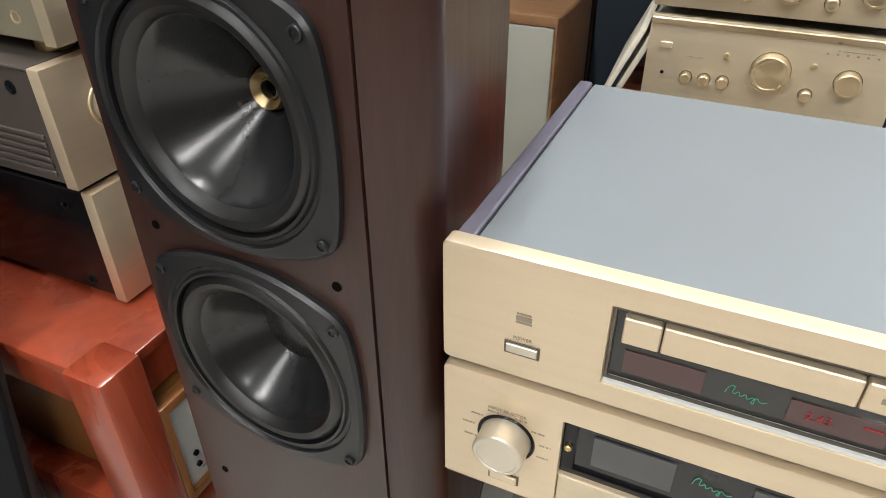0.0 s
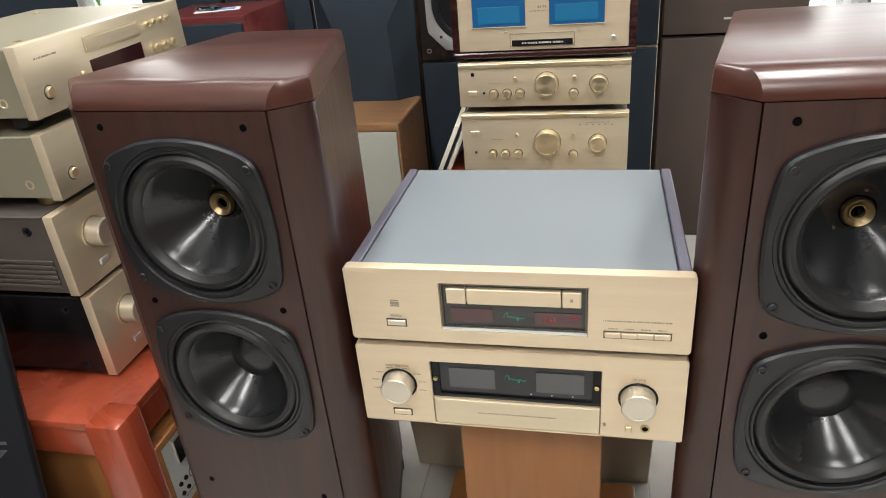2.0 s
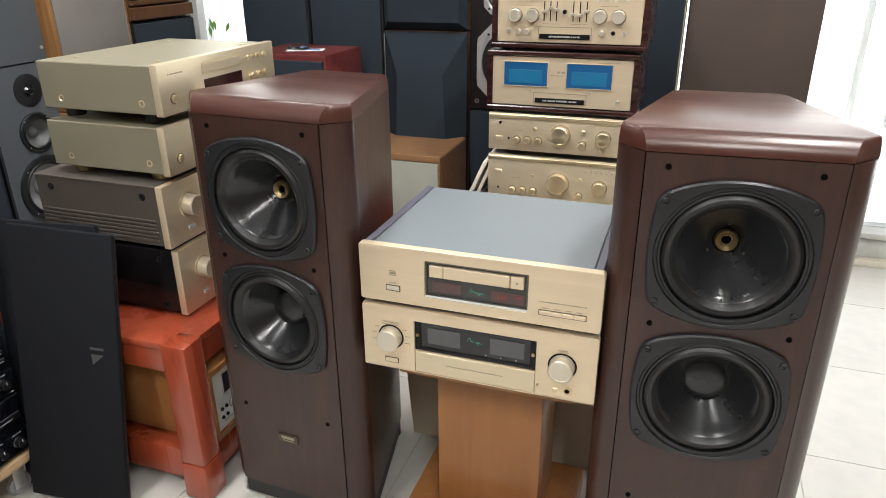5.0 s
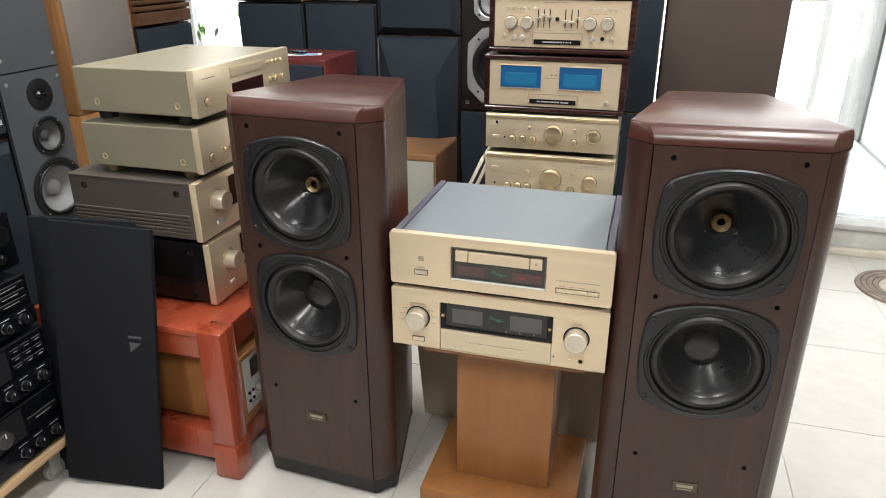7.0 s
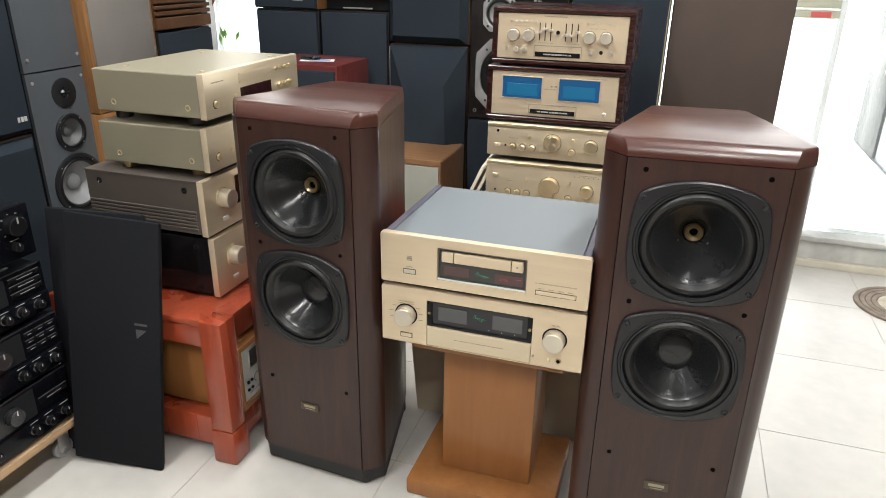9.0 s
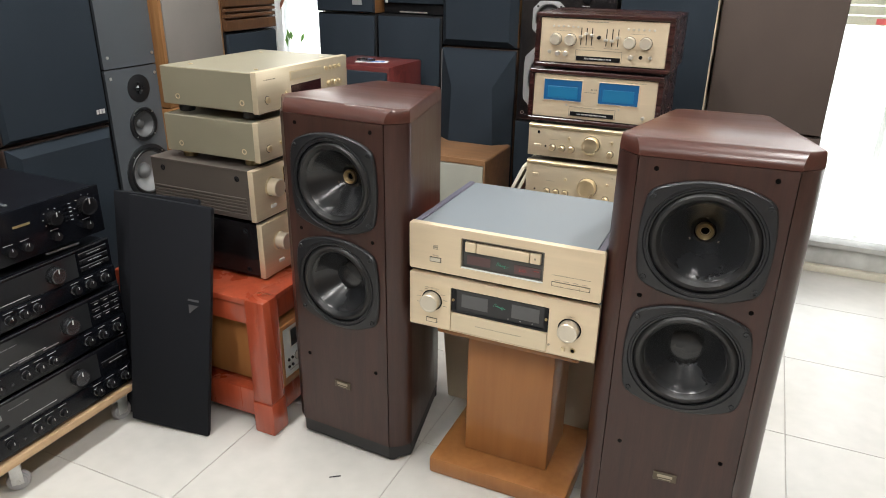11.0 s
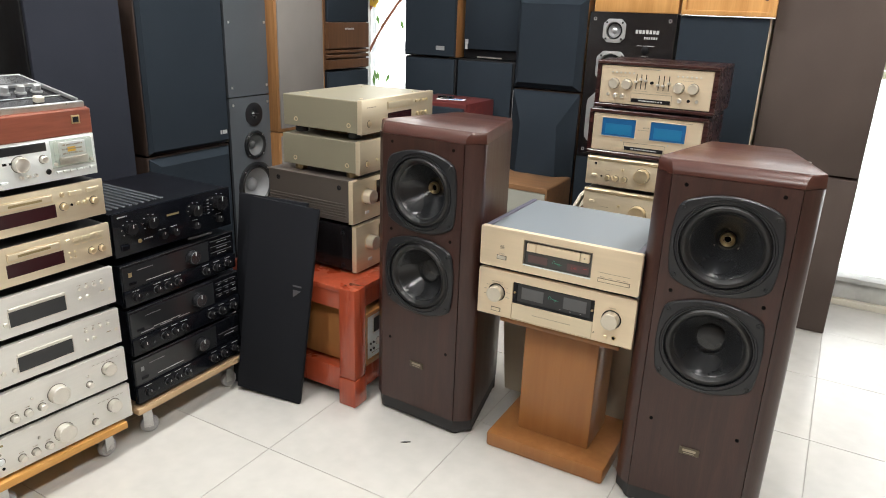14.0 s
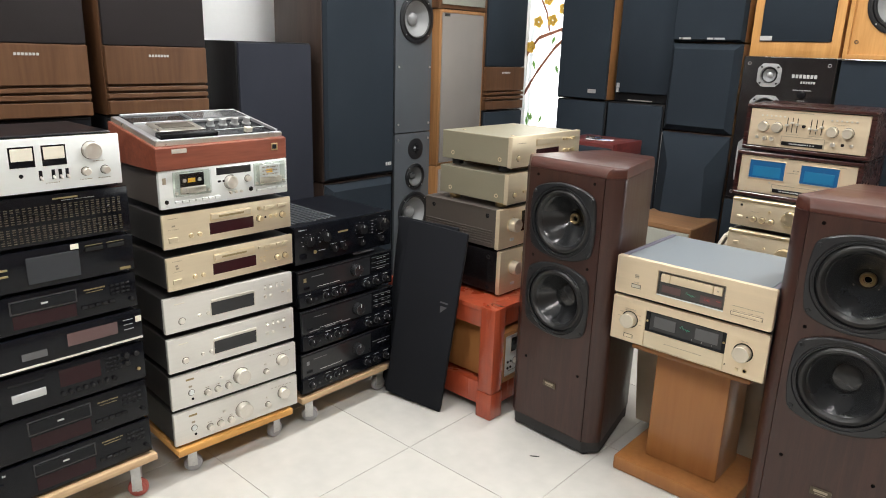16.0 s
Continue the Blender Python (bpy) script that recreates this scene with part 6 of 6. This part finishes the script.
# ---- low speakers in front of the window row ----
rb = thing("floor_speaker", "red mahogany speaker with a black cloth front", "loudspeaker", pose(-1.045, 1.575, 0))
part("cabinet", box(-0.165, 0.165, 0, 0.30, 0, 0.905, 0.004), MAHOG, rb)
part("grille", box(-0.158, 0.158, -0.018, 0, 0.02, 0.885, 0.005), GRILLE_NAVY, rb)
pp = thing("leaflet", "white printed leaflet on the mahogany speaker", "leaflet", pose(-1.03, 1.70, 0.9055, 0, 0, 20))
part("sheet", box(-0.07, 0.07, -0.03, 0.03, 0, 0.0015), PAPER, pp)
part("print", box(-0.02, 0.055, -0.02, 0.015, 0.0015, 0.002), BLUEINK, pp)
gl = thing("clear_packet", "small clear plastic packet on the leaflet", "packet", pose(-1.06, 1.70, 0.9072, 0, 0, -10))
part("packet", box(-0.035, 0.035, -0.025, 0.025, 0, 0.012, 0.005), GLASS, gl)
lb = thing("floor_speaker", "walnut speaker with a pale grey cloth front", "loudspeaker", pose(-0.628, 1.615, 0))
part("cabinet", box(-0.172, 0.172, 0, 0.315, 0, 0.557, 0.010, 3), PALEWALNUT, lb)
part("grille", box(-0.163, 0.163, -0.014, 0, 0.02, 0.532, 0.004), GRILLE_PALE, lb)
part("front_edge", plate(0.344, 0.557, 0.012, [(-0.164, 0.164, 0.018, 0.534)], 0.002), PALEWALNUT, lb, m=pose(0, -0.0125, 0))

# ---- centre stack on a small red table ----
red_table(pose(-0.275, 1.392, 0), 0.485, 0.46, 0.478, 0.07, "red lacquered low table under the gold amplifiers")
SX, SY = 0.004, 1.385


def champagne_amp(z, h, label, big):
    u = Unit("amplifier", label, "amplifier", 0.434, h, 0.37, GOLD2, GOLDCASE, pose(SX, SY, z), 0.014, "champagne amplifiers on the low table", t=0.016, footmat=BLACKCASE)
    H = h - 0.014
    u.knob(0.0105, H * 0.50, 0.0285 if not big else 0.0335, 0.026, GOLDKNOB, n=48)
    u.knob(0.140, H * 0.48, 0.0215, 0.022, GOLDKNOB, n=44)
    for k in (-0.126, -0.092, -0.058):
        u.knob(k - (0.01 if big else 0), H * 0.30, 0.0105, 0.016, GOLDKNOB, n=28)
    u.knob(0.078, H * 0.28, 0.0105, 0.016, GOLDKNOB, n=28)
    u.knob(0.080, H * 0.62, 0.005, 0.006, GOLDKNOB, n=18)
    u.knob(-0.070, H * 0.62, 0.005, 0.006, GOLDKNOB, n=18)
    u.button(-0.182, H * (0.32 if not big else 0.66), 0.022, 0.011, GOLD2, 0.004)
    u.knob(-0.152 if not big else -0.182, H * 0.32, 0.0035, 0.002, BLACKKNOB, n=14)
    if not big:
        u.window(-0.184, -0.176, H * 0.70, H * 0.78, BLACKFACE, "sensor")
        u.bar(-0.180, H * 0.88, 0.020, 0.006, GOLDINK)
    else:
        for k in range(6):
            u.bar(0.095 + 0.016 * k, H * 0.78, 0.004, 0.003, INK)
    u.text(0.14, H * 0.82, 0.06, 0.002, INK)
    u.text(-0.125, H * 0.55, 0.03, 0.002, INK)
    part("top_edge", box(-0.2165, 0.2165, -0.003, 0.0, h - 0.016, h - 0.004, 0.0012, 1), GOLDKNOB, u.ob, "bright polished top edge")
    return u


champagne_amp(0.478, 0.174, "champagne gold amplifier on the low red table", True)
champagne_amp(0.655, 0.130, "champagne gold amplifier stacked on another", False)


def cased(z, h, label, dx=0.0, wide=0.0):
    o = thing("amplifier", label, "amplifier", pose(SX + dx, SY - 0.002, z), "wood-cased separates")
    W = 0.452 + wide
    bm = box(-W / 2, W / 2, 0, 0.35, h - 0.014, h, 0.003, 1)
    box(-W / 2, W / 2, 0, 0.35, 0.008, 0.022, 0.003, 1, bm)
    box(-W / 2, -W / 2 + 0.016, 0.004, 0.35, 0.022, h - 0.014, bm=bm)
    box(W / 2 - 0.016, W / 2, 0.004, 0.35, 0.022, h - 0.014, bm=bm)
    box(-W / 2 + 0.016, W / 2 - 0.016, 0.32, 0.34, 0.022, h - 0.014, bm=bm)
    part("wooden_case", bm, CASEWOOD, o, "dark lacquered wooden case")
    part("faceplate", box(-0.209, 0.209, 0.006, 0.016, 0.025, h - 0.017, 0.0012, 1), GOLD, o)
    feet(o, W, 0.35, 0.008, 0.018, RUBBER, 0.04)
    return o


pw = cased(0.787, 0.186, "power amplifier with two glowing blue meters in a dark wooden case")
for x in (-0.106, 0.084):
    part("meter_frame", plate(0.136, 0.074, 0.004, [(-0.066, 0.066, 0.002, 0.072)], 0.0004), GOLD, pw, m=pose(x, 0.003, 0.082))
    part("meter", box(x - 0.066, x + 0.066, 0.0045, 0.007, 0.0842, 0.1538), METER, pw, "glowing blue power meter")
    part("meter_scale", box(x - 0.052, x + 0.052, 0.0038, 0.005, 0.092, 0.132, 0.001, 1), METER_IN, pw)
part("plaque", box(-0.075, 0.075, 0.002, 0.007, 0.036, 0.050, 0.001, 1), BLACKKNOB, pw)
lettering(pw, 0.0, 0.043, 0.10, 0.005, PALEINK, 0.002)
part("plaque_line", plate(0.16, 0.032, 0.002, [(-0.0785, 0.0785, 0.0015, 0.0305)], 0.0), INK, pw, m=pose(0, 0.005, 0.034))
knob(pw, 0.172, 0.048, 0.006, 0.008, SILVERKNOB, 0.006, n=20)
for x in (-0.09, 0.09):
    knob(pw, x, 0.070, 0.003, 0.002, STEEL, 0.006, "screw", n=12)
lettering(pw, -0.011, 0.118, 0.04, 0.003, INK, 0.006)
lettering(pw, 0, 0.128, 0.02, 0.006, INK, 0.006)
lettering(pw, 0.14, 0.160, 0.06, 0.0025, INK, 0.006)
pr = cased(0.974, 0.184, "preamplifier with sliders and knobs in a dark wooden case", 0.012)
for x, z in ((-0.155, 0.100), (-0.105, 0.100), (0.090, 0.100), (0.142, 0.100)):
    knob(pr, x, z, 0.0185, 0.018, CREAMKNOB, 0.006, n=36)
for i, x in enumerate((-0.070, -0.052, -0.034, 0.014, 0.033, 0.052)):
    part("slider_slot", box(x - 0.0015, x + 0.0015, 0.0052, 0.007, 0.085, 0.140), BLACKKNOB, pr)
    part("slider", box(x - 0.006, x + 0.006, -0.006, 0.006, 0.108 + 0.010 * math.sin(i * 1.3), 0.116 + 0.010 * math.sin(i * 1.3), 0.001, 1), SILVERKNOB, pr)
knob(pr, -0.010, 0.112, 0.006, 0.010, BLACKKNOB, 0.006, n=18)
for x in (-0.145, -0.118, 0.098):
    knob(pr, x, 0.055, 0.008, 0.012, SILVERKNOB, 0.006, n=22)
knob(pr, -0.175, 0.058, 0.006, 0.006, SILVERKNOB, 0.006, n=18)
knob(pr, 0.130, 0.056, 0.006, 0.002, BLACKKNOB, 0.006, "socket", n=18)
knob(pr, 0.160, 0.056, 0.006, 0.006, SILVERKNOB, 0.006, n=18)
for k in range(6):
    knob(pr, -0.165 + 0.0165 * k, 0.142, 0.0035, 0.004, SILVERKNOB, 0.006, "button", n=12)
    knob(pr, 0.082 + 0.0165 * k, 0.142, 0.0035, 0.004, SILVERKNOB, 0.006, "button", n=12)
part("plaque", box(-0.082, 0.065, 0.002, 0.007, 0.036, 0.050, 0.001, 1), BLACKKNOB, pr)
lettering(pr, -0.008, 0.043, 0.09, 0.005, PALEINK, 0.002)
part("plaque_line", plate(0.155, 0.036, 0.002, [(-0.076, 0.076, 0.0015, 0.0345)], 0.0), INK, pr, m=pose(-0.008, 0.005, 0.034))
lettering(pr, -0.02, 0.160, 0.07, 0.003, INK, 0.006)
for x, z in ((-0.13, 0.128), (0.115, 0.128), (-0.05, 0.078), (0.033, 0.078)):
    lettering(pr, x, z, 0.05, 0.0016, INK, 0.006)

# cream slabs leaning by the stack, and a clear jar
for k, (x, y, a) in enumerate(((-0.285, 1.40, 24), (-0.262, 1.41, 24))):
    w = thing("panel", "narrow cream panel leaning beside the amplifiers", "panel", pose(x, y, 0.4835, 0, a, 4), "leaning cream panels")
    part("board", box(-0.008, 0.004, -0.012, 0.30, 0.003, 0.145, 0.002), CREAM, w)
j = thing("jar", "small clear glass jar on the red table", "jar", pose(0.178, 1.768, 0.4785))
part("glass", lathe([(0, 0), (0.030, 0), (0.033, 0.004), (0.033, 0.045), (0.028, 0.052), (0.026, 0.052), (0.030, 0.044), (0.030, 0.006), (0, 0.006)], 32), GLASS, j, m=pose(0, 0, 0, 90, 0, 0))

# brown coil mat on the floor by the window
mt = thing("coir_mat", "round brown coil mat with a pale ring, on the tiles", "mat", pose(1.405, 2.09, 0.0))
for k in range(4):
    r0 = 0.104 + 0.022 * k
    part("coil", lathe([(r0, 0.0), (r0 + 0.002, 0.008), (r0 + 0.011, 0.010), (r0 + 0.020, 0.008), (r0 + 0.022, 0.0)], 64), MATBROWN, mt, m=pose(0, 0, 0, 90, 0, 0))
part("pale_ring", lathe([(0.066, 0.0), (0.068, 0.008), (0.085, 0.010), (0.102, 0.008), (0.104, 0.0)], 56), MATPALE, mt, "beige woven ring", pose(0, 0, 0, 90, 0, 0))
part("middle", lathe([(0, 0.008), (0.058, 0.008), (0.066, 0.0)], 40), MATMID, mt, m=pose(0, 0, 0, 90, 0, 0))

sc = part("wire_scrap", lathe([(0.0015, -0.016), (0.002, 0), (0.0012, 0.016)], 8), RUBBER, m=pose(-0.368, 0.281, 0.0022, 0, 0, 125))
tagged(sc, "tiny dark scrap of wire on the floor tiles", "scrap")
# ---- floor tiles ----
floor = tagged(part("floor", box(X0, X1, Y0, Y1, -0.05, -0.002), GROUT), "cream polished porcelain tile floor with thin grey joints", "floor", kind="structure")
tile_mesh = None
PX, PY, TX, TY = 0.4905, 0.4985, -0.7105, 0.0225
for i in range(-3, 8):
    for j in range(-9, 5):
        a, b = max(X0, TX + i * PX), min(X1, TX + (i + 1) * PX)
        c, d = max(Y0, TY + j * PY), min(Y1, TY + (j + 1) * PY)
        if b - a < 0.02 or d - c < 0.02:
            continue
        g = 0.0013
        if abs((b - a) - PX) < 1e-6 and abs((d - c) - PY) < 1e-6:
            m = pose(a, c, 0)
            if tile_mesh is None:
                tile_mesh = part("tile", box(g, PX - g, g, PY - g, -0.002, 0.0, 0.0006, 1), TILE, floor, m=m)
            else:
                again("tile", tile_mesh, floor, m)
        else:
            part("tile", box(a + g, b - g, c + g, d - g, -0.002, 0.0, 0.0006, 1), TILE, floor)
